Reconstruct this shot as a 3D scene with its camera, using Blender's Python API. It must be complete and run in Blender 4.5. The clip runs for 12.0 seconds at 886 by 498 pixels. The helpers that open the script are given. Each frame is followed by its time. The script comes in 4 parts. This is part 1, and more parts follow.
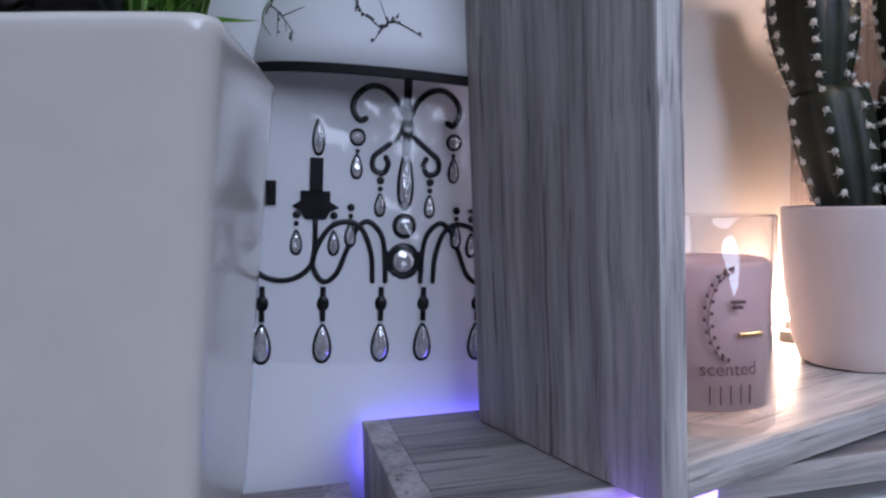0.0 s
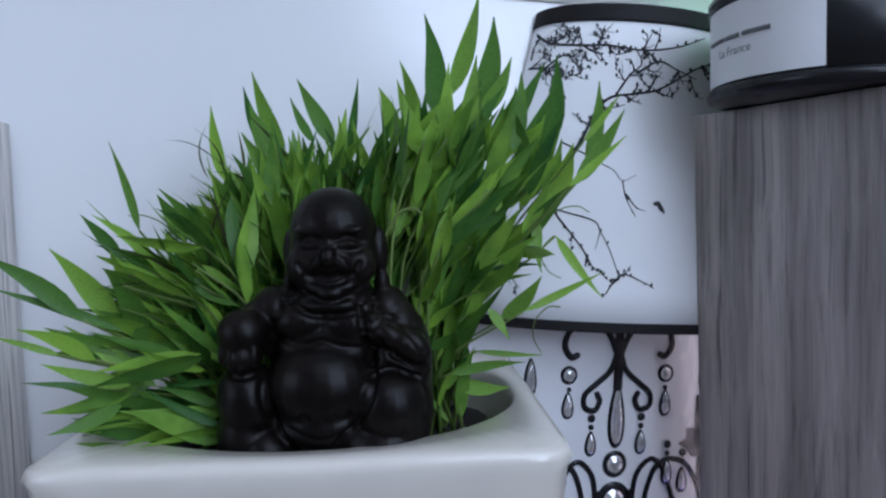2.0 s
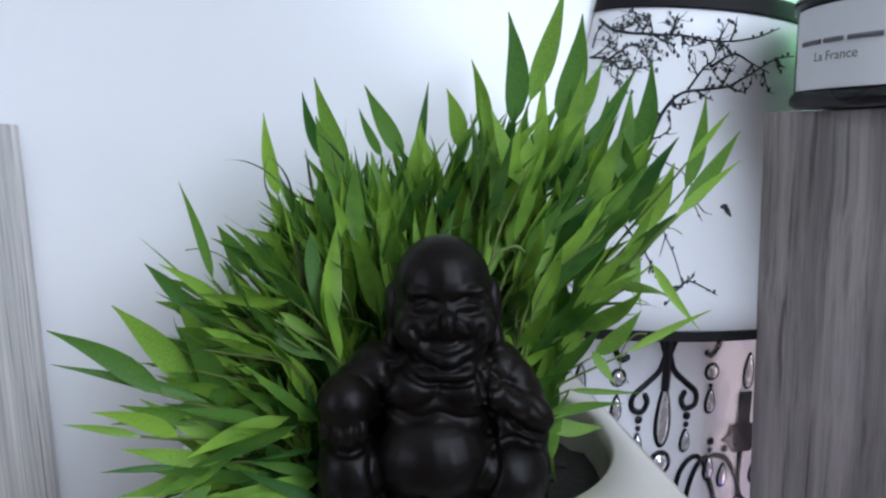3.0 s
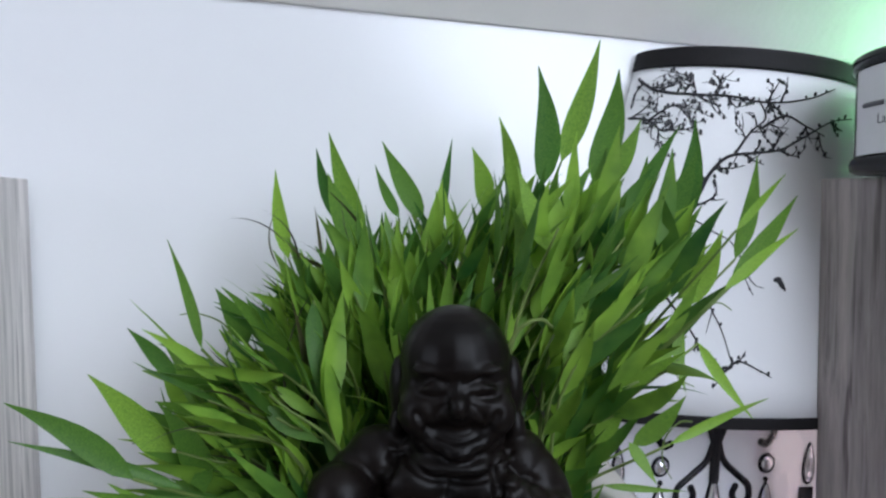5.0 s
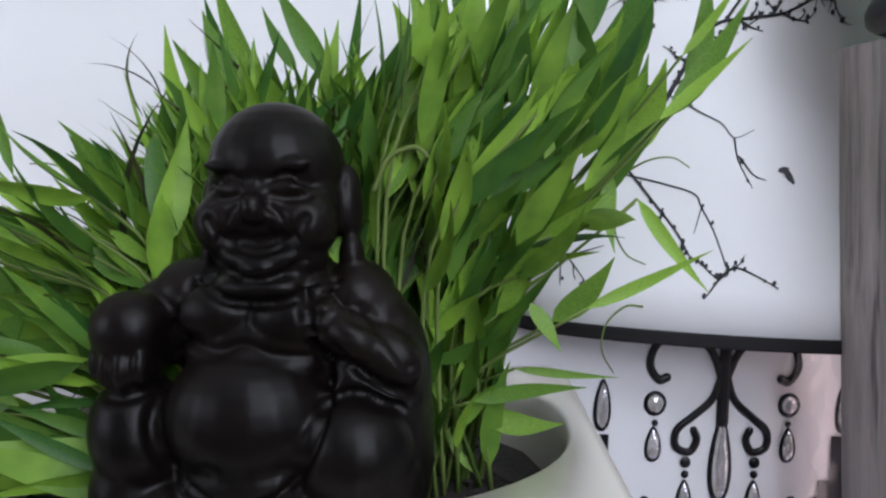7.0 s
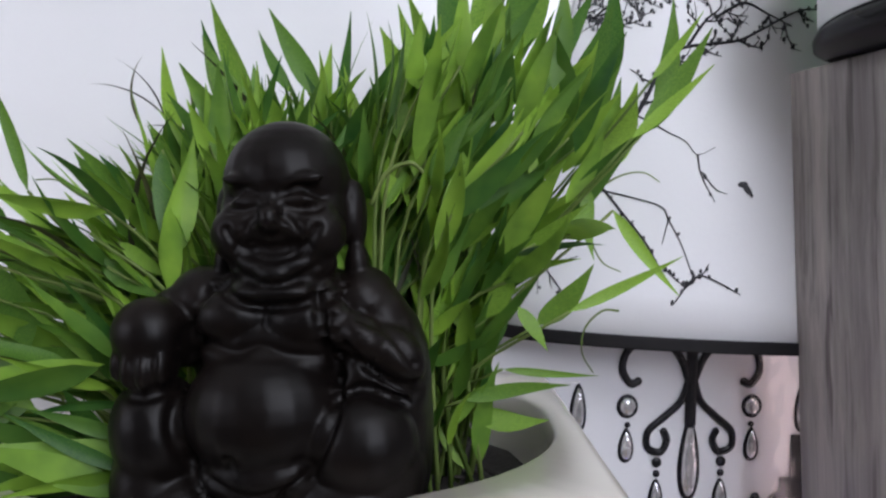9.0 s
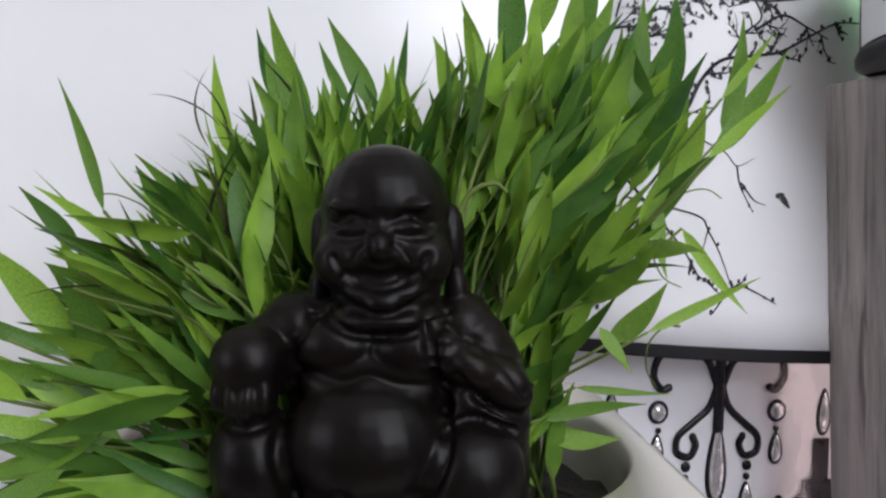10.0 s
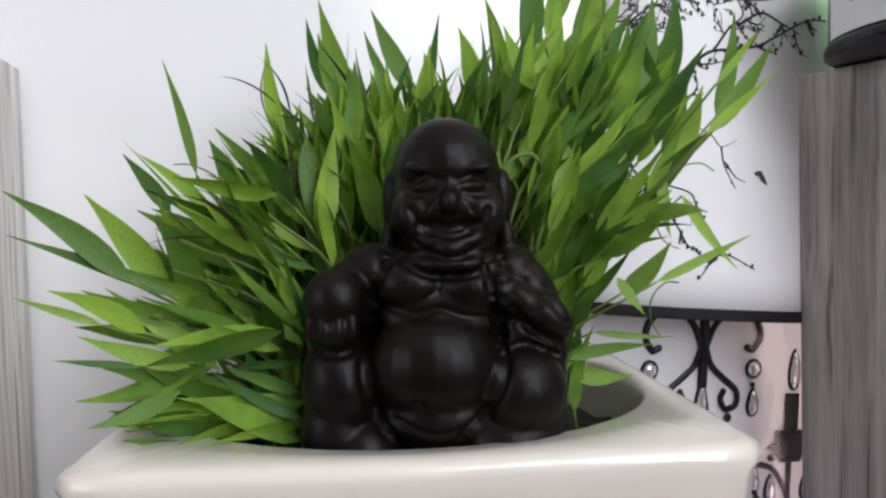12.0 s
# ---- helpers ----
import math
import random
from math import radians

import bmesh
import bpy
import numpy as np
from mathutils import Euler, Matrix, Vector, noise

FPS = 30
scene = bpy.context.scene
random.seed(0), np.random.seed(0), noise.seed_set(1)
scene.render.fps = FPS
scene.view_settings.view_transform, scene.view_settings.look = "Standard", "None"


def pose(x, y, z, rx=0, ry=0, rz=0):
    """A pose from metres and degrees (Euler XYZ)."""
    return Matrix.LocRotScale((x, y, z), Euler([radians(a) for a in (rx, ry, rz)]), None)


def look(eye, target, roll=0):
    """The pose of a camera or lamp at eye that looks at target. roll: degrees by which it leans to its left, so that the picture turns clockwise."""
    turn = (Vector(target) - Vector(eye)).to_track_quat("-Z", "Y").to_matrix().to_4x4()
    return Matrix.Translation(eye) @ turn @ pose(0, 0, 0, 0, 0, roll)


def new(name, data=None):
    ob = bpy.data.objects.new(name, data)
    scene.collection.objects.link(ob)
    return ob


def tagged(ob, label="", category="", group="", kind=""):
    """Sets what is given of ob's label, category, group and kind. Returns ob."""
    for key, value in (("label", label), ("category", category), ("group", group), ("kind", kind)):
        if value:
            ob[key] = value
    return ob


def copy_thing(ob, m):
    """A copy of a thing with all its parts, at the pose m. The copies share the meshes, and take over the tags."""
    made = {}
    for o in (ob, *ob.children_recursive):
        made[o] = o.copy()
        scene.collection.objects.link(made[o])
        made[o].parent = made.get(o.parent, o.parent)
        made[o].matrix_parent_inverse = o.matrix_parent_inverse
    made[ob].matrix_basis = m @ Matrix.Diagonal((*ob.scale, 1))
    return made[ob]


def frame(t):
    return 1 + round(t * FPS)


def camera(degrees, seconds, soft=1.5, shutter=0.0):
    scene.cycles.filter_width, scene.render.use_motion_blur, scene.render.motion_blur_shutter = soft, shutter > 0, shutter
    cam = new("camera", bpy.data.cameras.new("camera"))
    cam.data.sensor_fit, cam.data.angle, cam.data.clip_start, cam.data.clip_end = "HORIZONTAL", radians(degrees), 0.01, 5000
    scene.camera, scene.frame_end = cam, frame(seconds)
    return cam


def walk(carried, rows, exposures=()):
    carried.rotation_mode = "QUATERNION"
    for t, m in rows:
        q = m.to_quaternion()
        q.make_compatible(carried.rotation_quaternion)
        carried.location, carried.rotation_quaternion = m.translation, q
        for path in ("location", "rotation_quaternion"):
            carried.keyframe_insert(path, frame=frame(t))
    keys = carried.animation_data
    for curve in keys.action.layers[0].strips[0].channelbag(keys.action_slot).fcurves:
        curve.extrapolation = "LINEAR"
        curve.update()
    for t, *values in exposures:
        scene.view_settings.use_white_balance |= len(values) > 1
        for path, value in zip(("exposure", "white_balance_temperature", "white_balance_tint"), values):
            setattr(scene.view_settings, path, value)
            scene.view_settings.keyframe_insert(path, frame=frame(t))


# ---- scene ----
cam = camera(64.8, 12.0, soft=2.4)
PATH = [
    (0, (0.0000, 0.0000, 1.3000), (0.2479, 0.9664, 1.2325), -1.10),
    (0.5, (-0.0169, -0.0209, 1.3138), (0.2286, 0.9475, 1.2708), -1.62),
    (1, (-0.0527, -0.0147, 1.3653), (0.1685, 0.9604, 1.3505), -1.71),
    (1.5, (-0.0850, 0.0125, 1.4133), (0.1104, 0.9929, 1.3889), -1.83),
    (2, (-0.0912, 0.0543, 1.4371), (0.1128, 1.0313, 1.3753), -1.38),
    (2.5, (-0.1397, 0.1019, 1.4449), (0.1408, 1.0570, 1.3497), -1.70),
    (3, (-0.1320, 0.0940, 1.4722), (0.1307, 1.0455, 1.3124), -1.10),
    (3.5, (-0.1370, 0.0919, 1.4844), (0.1407, 1.0448, 1.3630), -1.24),
    (5.5, (-0.0960, 0.1225, 1.4500), (0.0530, 1.1105, 1.4088), -0.08),
    (6, (-0.0546, 0.1298, 1.4226), (-0.0017, 1.1284, 1.4099), -1.48),
    (6.5, (-0.0591, 0.1406, 1.4103), (-0.0379, 1.1401, 1.3853), -1.06),
    (7, (-0.0583, 0.1370, 1.4195), (0.0303, 1.1321, 1.3760), -0.87),
    (9, (-0.0672, 0.1251, 1.4177), (0.0731, 1.1151, 1.3989), -1.25),
    (9.5, (-0.0788, 0.1328, 1.4235), (0.0779, 1.1199, 1.3914), -1.25),
    (10, (-0.0955, 0.1318, 1.4263), (0.0888, 1.1140, 1.3912), -1.00),
    (10.5, (-0.1037, 0.1202, 1.4286), (0.1281, 1.0923, 1.3924), -0.93),
    (11, (-0.1164, 0.1120, 1.4347), (0.1380, 1.0786, 1.4059), -0.76),
    (11.5, (-0.1247, 0.1097, 1.4343), (0.1244, 1.0779, 1.4107), -1.04),
    (12, (-0.1227, 0.1073, 1.4180), (0.1066, 1.0796, 1.3739), -1.09),
]
EXPOSURES = [(0.0, -0.76, 5200, 17), (1.0, -0.8, 5100, 15), (1.5, -0.76, 5100, 12), (2.0, -0.4, 5250, 12), (2.8, -0.05, 5600, 11), (3.6, 0.03, 5650, 11),
             (5.5, -0.05, 5900, 11), (6.2, 0.0, 5950, 13), (7.0, 0.05, 6000, 14), (9.0, 0.0, 6150, 16), (10.5, 0.08, 6400, 15), (12.0, 0.15, 6450, 14)]
walk(cam, [(t, look(eye, target, roll)) for t, eye, target, roll in PATH], EXPOSURES)

# ---- world and lights ----
world = bpy.data.worlds.new("sky")
scene.world = world
world.use_nodes = True
wt = world.node_tree
sky = wt.nodes.new("ShaderNodeTexSky")
sky.sky_type, sky.sun_disc, sky.sun_elevation, sky.sun_rotation = "NISHITA", False, radians(35), radians(150)
wt.links.new(sky.outputs[0], wt.nodes["Background"].inputs[0])
wt.nodes["Background"].inputs[1].default_value = 0.1


def area_lamp(name, eye, target, size, size_y, watts, colour):
    data = bpy.data.lights.new(name, "AREA")
    data.shape, data.size, data.size_y, data.energy, data.color = "ELLIPSE", size, size_y, watts, colour
    ob = new(name, data)
    ob.matrix_world = look(eye, target)
    return ob


WALL = 0.422        # face of the glossy white wall behind the plant
area_lamp("skylight", (0.45, -0.72, 2.58), (-0.05, 0.34, 1.40), 1.5, 1.1, 24, (0.94, 0.97, 1.0))
area_lamp("window_light", (0.65, -1.95, 1.9), (-0.05, 0.3, 1.35), 1.3, 1.2, 40, (0.93, 0.96, 1.0))
area_lamp("side_window_light", (-1.72, -0.3, 1.75), (0.0, 0.3, 1.35), 1.0, 0.9, 8, (0.93, 0.95, 1.0))

# ---- materials ----


def material(name, colour, rough=0.5, metal=0.0, vary=0.12, size=60.0, bump=0.1, bump_size=400.0, stretch=(1, 1, 1), second=None, coat=0.0):
    """A surface with colour variation at two scales and fine relief."""
    m = bpy.data.materials.new(name)
    m.use_nodes = True
    n, l = m.node_tree.nodes, m.node_tree.links
    b = n["Principled BSDF"]
    b.inputs["Metallic"].default_value = metal
    b.inputs["Coat Weight"].default_value = coat
    tc = n.new("ShaderNodeTexCoord")
    mp = n.new("ShaderNodeMapping")
    mp.inputs["Scale"].default_value = stretch
    l.new(tc.outputs["Object"], mp.inputs[0])
    n1, n2, n3 = (n.new("ShaderNodeTexNoise") for _ in range(3))
    for tex, sc, det in ((n1, size, 4), (n2, size * 0.17, 2), (n3, bump_size, 3)):
        tex.inputs["Scale"].default_value = sc
        tex.inputs["Detail"].default_value = det
        l.new(mp.outputs[0], tex.inputs["Vector"])
    add = n.new("ShaderNodeMath")
    l.new(n1.outputs[0], add.inputs[0])
    l.new(n2.outputs[0], add.inputs[1])
    ramp = n.new("ShaderNodeValToRGB")
    dark = tuple(c * (1 - vary) for c in colour)
    light = tuple(min(1, c * (1 + vary)) for c in (second or colour))
    ramp.color_ramp.elements[0].position, ramp.color_ramp.elements[0].color = 0.36, (*dark, 1)
    ramp.color_ramp.elements[1].position, ramp.color_ramp.elements[1].color = 0.64, (*light, 1)
    half = n.new("ShaderNodeMath")
    half.operation = "MULTIPLY"
    half.inputs[1].default_value = 0.5
    l.new(add.outputs[0], half.inputs[0])
    l.new(half.outputs[0], ramp.inputs[0])
    l.new(ramp.outputs[0], b.inputs["Base Color"])
    rr = n.new("ShaderNodeMapRange")
    rr.inputs["To Min"].default_value, rr.inputs["To Max"].default_value = max(0.02, rough - 0.08), min(1, rough + 0.08)
    l.new(n2.outputs[0], rr.inputs[0])
    l.new(rr.outputs[0], b.inputs["Roughness"])
    bp = n.new("ShaderNodeBump")
    bp.inputs["Strength"].default_value, bp.inputs["Distance"].default_value = bump, 0.001
    l.new(n3.outputs[0], bp.inputs["Height"])
    l.new(bp.outputs[0], b.inputs["Normal"])
    return m


def wood(name, along, tint=(1.1, 0.985, 0.96), gain=1.42):
    """Grey limed wood decor with long grain along one axis."""
    m = bpy.data.materials.new(name)
    m.use_nodes = True
    n, l = m.node_tree.nodes, m.node_tree.links
    b = n["Principled BSDF"]
    tc = n.new("ShaderNodeTexCoord")
    mp = n.new("ShaderNodeMapping")
    mp.inputs["Scale"].default_value = [0.05 if a == along else 1 for a in "xyz"]
    l.new(tc.outputs["Object"], mp.inputs[0])
    warp = n.new("ShaderNodeTexNoise")
    warp.inputs["Scale"].default_value = 14
    l.new(tc.outputs["Object"], warp.inputs["Vector"])
    mixv = n.new("ShaderNodeVectorMath")
    mixv.operation = "MULTIPLY_ADD"
    mixv.inputs[1].default_value = (0.004, 0.004, 0.004)
    l.new(warp.outputs["Color"], mixv.inputs[0])
    l.new(mp.outputs[0], mixv.inputs[2])
    fine, broad = n.new("ShaderNodeTexNoise"), n.new("ShaderNodeTexNoise")
    fine.inputs["Scale"].default_value, fine.inputs["Detail"].default_value, fine.inputs["Roughness"].default_value = 270, 6, 0.7
    broad.inputs["Scale"].default_value, broad.inputs["Detail"].default_value = 48, 4
    l.new(mixv.outputs[0], fine.inputs["Vector"])
    l.new(mixv.outputs[0], broad.inputs["Vector"])
    ramp, ramp2 = n.new("ShaderNodeValToRGB"), n.new("ShaderNodeValToRGB")
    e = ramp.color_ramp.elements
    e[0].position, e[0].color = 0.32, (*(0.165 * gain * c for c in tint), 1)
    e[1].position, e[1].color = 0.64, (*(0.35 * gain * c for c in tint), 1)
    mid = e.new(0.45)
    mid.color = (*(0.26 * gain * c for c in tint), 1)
    l.new(fine.outputs[0], ramp.inputs[0])
    e = ramp2.color_ramp.elements
    e[0].position, e[0].color = 0.36, (0.56, 0.55, 0.56, 1)
    e[1].position, e[1].color = 0.6, (1, 1, 1, 1)
    l.new(broad.outputs[0], ramp2.inputs[0])
    mul = n.new("ShaderNodeMix")
    mul.data_type, mul.blend_type = "RGBA", "MULTIPLY"
    mul.inputs[0].default_value = 1
    l.new(ramp.outputs[0], mul.inputs[6])
    l.new(ramp2.outputs[0], mul.inputs[7])
    crack, ramp3, mul2 = n.new("ShaderNodeTexNoise"), n.new("ShaderNodeValToRGB"), n.new("ShaderNodeMix")
    crack.inputs["Scale"].default_value, crack.inputs["Detail"].default_value = 150, 3
    shift = n.new("ShaderNodeVectorMath")
    shift.inputs[1].default_value = (3.1, 1.7, 0.4)
    l.new(mixv.outputs[0], shift.inputs[0])
    l.new(shift.outputs[0], crack.inputs["Vector"])
    e = ramp3.color_ramp.elements
    e[0].position, e[0].color = 0.32, (0.46, 0.44, 0.45, 1)
    e[1].position, e[1].color = 0.38, (1, 1, 1, 1)
    l.new(crack.outputs[0], ramp3.inputs[0])
    mul2.data_type, mul2.blend_type = "RGBA", "MULTIPLY"
    mul2.inputs[0].default_value = 1
    l.new(mul.outputs[2], mul2.inputs[6])
    l.new(ramp3.outputs[0], mul2.inputs[7])
    l.new(mul2.outputs[2], b.inputs["Base Color"])
    b.inputs["Roughness"].default_value = 0.5
    bp = n.new("ShaderNodeBump")
    bp.inputs["Strength"].default_value, bp.inputs["Distance"].default_value = 0.25, 0.0006
    l.new(fine.outputs[0], bp.inputs["Height"])
    l.new(bp.outputs[0], b.inputs["Normal"])
    return m


def glow(name, colour, strength):
    m = bpy.data.materials.new(name)
    m.use_nodes = True
    b = m.node_tree.nodes["Principled BSDF"]
    b.inputs["Base Color"].default_value = (*colour, 1)
    b.inputs["Emission Color"].default_value = (*colour, 1)
    b.inputs["Emission Strength"].default_value = strength
    return m


def clear(name, colour=(1, 1, 1), rough=0.02, ior=1.45):
    m = bpy.data.materials.new(name)
    m.use_nodes = True
    b = m.node_tree.nodes["Principled BSDF"]
    b.inputs["Base Color"].default_value = (*colour, 1)
    b.inputs["Transmission Weight"].default_value = 1
    b.inputs["Roughness"].default_value = rough
    b.inputs["IOR"].default_value = ior
    return m


def thin_film(name, relief=0.6, rough=0.12, weight=0.07):
    """Clear plastic film: see-through, with a gloss."""
    m = bpy.data.materials.new(name)
    m.use_nodes = True
    n, l = m.node_tree.nodes, m.node_tree.links
    mix, tr, gl, fr, pw = (n.new("ShaderNode" + k) for k in ("MixShader", "BsdfTransparent", "BsdfGlossy", "LayerWeight", "Math"))
    tr.inputs[0].default_value = (0.97, 0.97, 0.98, 1)
    gl.inputs["Roughness"].default_value = rough
    pw.operation = "POWER"
    pw.inputs[1].default_value = 4
    base = n.new("ShaderNodeMath")
    base.operation = "MULTIPLY_ADD"
    base.inputs[1].default_value, base.inputs[2].default_value = 0.8, weight
    l.new(fr.outputs["Facing"], pw.inputs[0])
    l.new(pw.outputs[0], base.inputs[0])
    tex, bp = n.new("ShaderNodeTexNoise"), n.new("ShaderNodeBump")
    tex.inputs["Scale"].default_value = 35
    bp.inputs["Strength"].default_value, bp.inputs["Distance"].default_value = relief, 0.004
    tc = n.new("ShaderNodeTexCoord")
    l.new(tc.outputs["Object"], tex.inputs["Vector"])
    l.new(tex.outputs[0], bp.inputs["Height"])
    l.new(bp.outputs[0], gl.inputs["Normal"])
    l.new(base.outputs[0], mix.inputs[0])
    l.new(tr.outputs[0], mix.inputs[1])
    l.new(gl.outputs[0], mix.inputs[2])
    l.new(mix.outputs[0], n["Material Output"].inputs[0])
    return m


M_WALL = material("glossy_white_wall", (0.80, 0.80, 0.81), 0.22, vary=0.02, size=8, bump=0.03, bump_size=120)
M_PLASTER = material("cream_plaster", (0.92, 0.90, 0.86), 0.8, vary=0.05, size=20, bump=0.25, bump_size=300)
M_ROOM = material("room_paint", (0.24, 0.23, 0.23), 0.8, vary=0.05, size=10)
M_FLOOR = material("laminate_floor", (0.3, 0.22, 0.15), 0.4, vary=0.2, size=12, stretch=(0.1, 1, 1))
M_WOOD_V = wood("limed_wood_upright", "z")
# same decor with a lower gain: shade on the lower cube's top put into the colour
M_WOOD_SHADED_H = wood("shaded_limed_wood_lengthwise", "x", gain=1.05)
M_EDGE = wood("limed_wood_edge", "z", (1.06, 1.0, 0.96), 2.4)
# pale edge band; also level boards of the candle cube, with lamp light in the colour
M_EDGE_LIT_H = wood("limed_wood_edge_and_lit_board", "x", (1.08, 1.0, 0.92), 2.4)
M_BACK = material("white_back_board", (0.72, 0.70, 0.68), 0.6, vary=0.04, size=15)
M_CERAMIC = material("cream_ceramic", (0.67, 0.63, 0.57), 0.16, vary=0.03, size=40, bump=0.02, bump_size=60, coat=0.3)
M_POT = material("pale_pink_ceramic", (0.74, 0.66, 0.64), 0.38, vary=0.03, size=40, bump=0.05, bump_size=90)
M_SOIL = material("dark_soil", (0.02, 0.017, 0.015), 0.9, vary=0.5, size=500, bump=0.8, bump_size=700)
M_STATUE = material("dark_brown_resin", (0.0018, 0.0016, 0.0018), 0.39, vary=0.3, size=45, second=(0.007, 0.0048, 0.004), bump=0.06, bump_size=700)
M_STATUE.node_tree.nodes["Principled BSDF"].inputs["Specular IOR Level"].default_value = 0.15
M_BLACK = material("gloss_black_print", (0.008, 0.008, 0.01), 0.22, vary=0.2, size=90, bump=0.02)
M_RIM = material("black_ribbon", (0.007, 0.006, 0.007), 0.6, vary=0.2, size=300, bump=0.2, bump_size=1500)
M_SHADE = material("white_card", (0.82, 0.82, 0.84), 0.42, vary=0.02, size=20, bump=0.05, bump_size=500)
M_INK = material("black_ink", (0.02, 0.02, 0.025), 0.5, vary=0.3, size=200, bump=0.02)
M_GEM = material("silvered_gem", (0.93, 0.93, 0.94), 0.1, metal=0.75, vary=0.3, size=320, bump=1.0, bump_size=160)
M_TIN = material("black_tin", (0.012, 0.012, 0.014), 0.28, vary=0.2, size=60, bump=0.03)
for m in (M_TIN, M_RIM, M_BLACK):
    m.node_tree.nodes["Principled BSDF"].inputs["Specular IOR Level"].default_value = 0.25
M_LABEL = material("paper_label", (0.66, 0.66, 0.68), 0.6, vary=0.03, size=60)
M_TEXT = material("grey_ink", (0.12, 0.12, 0.13), 0.6, vary=0.1, size=400)
M_WAX = material("pink_wax", (0.95, 0.63, 0.60), 0.5, vary=0.06, size=60, bump=0.1)
wax_bsdf = M_WAX.node_tree.nodes["Principled BSDF"]
wax_bsdf.inputs["Subsurface Weight"].default_value = 0.05
wax_bsdf.inputs["Subsurface Radius"].default_value = (0.03, 0.015, 0.012)
wax_bsdf.inputs["Subsurface Scale"].default_value = 0.6
M_GLASS = thin_film("jar_glass", 0.0, 0.03, 0.09)
M_FILM = thin_film("clear_film", 0.9, 0.1, 0.05)
M_GOLD = material("gold_foil", (0.75, 0.55, 0.3), 0.3, metal=1.0, vary=0.1)
M_PRINT = material("rose_brown_print", (0.22, 0.12, 0.12), 0.5, vary=0.1)
M_CACTUS = material("cactus_skin", (0.012, 0.017, 0.008), 0.5, vary=0.35, size=70, second=(0.024, 0.028, 0.012), bump=0.2, bump_size=300)
M_SPINE = material("white_spines", (0.7, 0.68, 0.62), 0.8, vary=0.15, size=300)
M_LED = glow("violet_led", (0.24, 0.18, 1.0), 7)
M_LED_FRONT = glow("violet_led_front", (0.42, 0.26, 1.0), 6)
M_WARM = glow("warm_bulb", (1.0, 0.62, 0.34), 560)
M_WARM_FILL = glow("warm_fill_bulb", (1.0, 0.66, 0.40), 330)
# helper glow for warm light that spills past the cube's back
M_ROSE_SPILL = glow("rose_spill", (1.0, 0.80, 0.76), 2.6)
M_LAMP = material("dark_grey_plastic", (0.05, 0.052, 0.055), 0.4, vary=0.1, size=60)
M_GREEN = glow("green_lens", (0.36, 1.0, 0.42), 100)


def leaf_material(name, dark, light):
    """Fresh leaf: the tint changes from blade to blade and along the veins; light comes through."""
    m = bpy.data.materials.new(name)
    m.use_nodes = True
    n, l = m.node_tree.nodes, m.node_tree.links
    b = n["Principled BSDF"]
    info, geo, tc = n.new("ShaderNodeObjectInfo"), n.new("ShaderNodeNewGeometry"), n.new("ShaderNodeTexCoord")
    rnd = n.new("ShaderNodeMath")
    l.new(info.outputs["Random"], rnd.inputs[0])
    l.new(geo.outputs["Random Per Island"], rnd.inputs[1])
    frac = n.new("ShaderNodeMath")
    frac.operation = "FRACT"
    l.new(rnd.outputs[0], frac.inputs[0])
    tex = n.new("ShaderNodeTexNoise")
    tex.inputs["Scale"].default_value, tex.inputs["Detail"].default_value = 90, 3
    l.new(tc.outputs["Object"], tex.inputs["Vector"])
    mixf = n.new("ShaderNodeMath")
    mixf.operation = "MULTIPLY_ADD"
    mixf.inputs[1].default_value = 0.7
    l.new(frac.outputs[0], mixf.inputs[0])
    sub = n.new("ShaderNodeMath")
    sub.operation = "MULTIPLY_ADD"
    sub.inputs[1].default_value, sub.inputs[2].default_value = 0.7, -0.2
    l.new(tex.outputs[0], sub.inputs[0])
    l.new(sub.outputs[0], mixf.inputs[2])
    ramp = n.new("ShaderNodeValToRGB")
    ramp.color_ramp.elements[0].color, ramp.color_ramp.elements[1].color = (*dark, 1), (*light, 1)
    middle = ramp.color_ramp.elements.new(0.5)
    middle.color = (*(0.70 * a + 0.30 * b2 for a, b2 in zip(dark, light)), 1)
    l.new(mixf.outputs[0], ramp.inputs[0])
    l.new(ramp.outputs[0], b.inputs["Base Color"])
    b.inputs["Roughness"].default_value = 0.45
    b.inputs["Specular IOR Level"].default_value = 0.3
    tl, mix = n.new("ShaderNodeBsdfTranslucent"), n.new("ShaderNodeMixShader")
    l.new(ramp.outputs[0], tl.inputs[0])
    mix.inputs[0].default_value = 0.34
    l.new(b.outputs[0], mix.inputs[1])
    l.new(tl.outputs[0], mix.inputs[2])
    l.new(mix.outputs[0], n["Material Output"].inputs[0])
    return m


M_LEAF = leaf_material("fresh_leaf", (0.015, 0.088, 0.019), (0.37, 0.61, 0.07))
M_STEM = leaf_material("pale_stem", (0.10, 0.17, 0.03), (0.26, 0.34, 0.10))
M_DRY = leaf_material("dry_leaf", (0.03, 0.035, 0.02), (0.12, 0.12, 0.05))

# ---- mesh helpers ----


def part(name, bm, mat, parent=None, label="", smooth=False):
    me = bpy.data.meshes.new(name)
    bm.normal_update()
    bm.to_mesh(me)
    bm.free()
    if smooth:
        me.polygons.foreach_set("use_smooth", [True] * len(me.polygons))
    for m in (mat if isinstance(mat, (list, tuple)) else [mat]):
        me.materials.append(m)
    ob = new(name, me)
    ob.parent = parent
    if label:
        ob["label"] = label
    return ob


def empty(name, m, label, category, group="", kind=""):
    ob = new(name)
    ob.empty_display_size = 0.02
    ob.matrix_world = m
    return tagged(ob, label, category, group, kind)


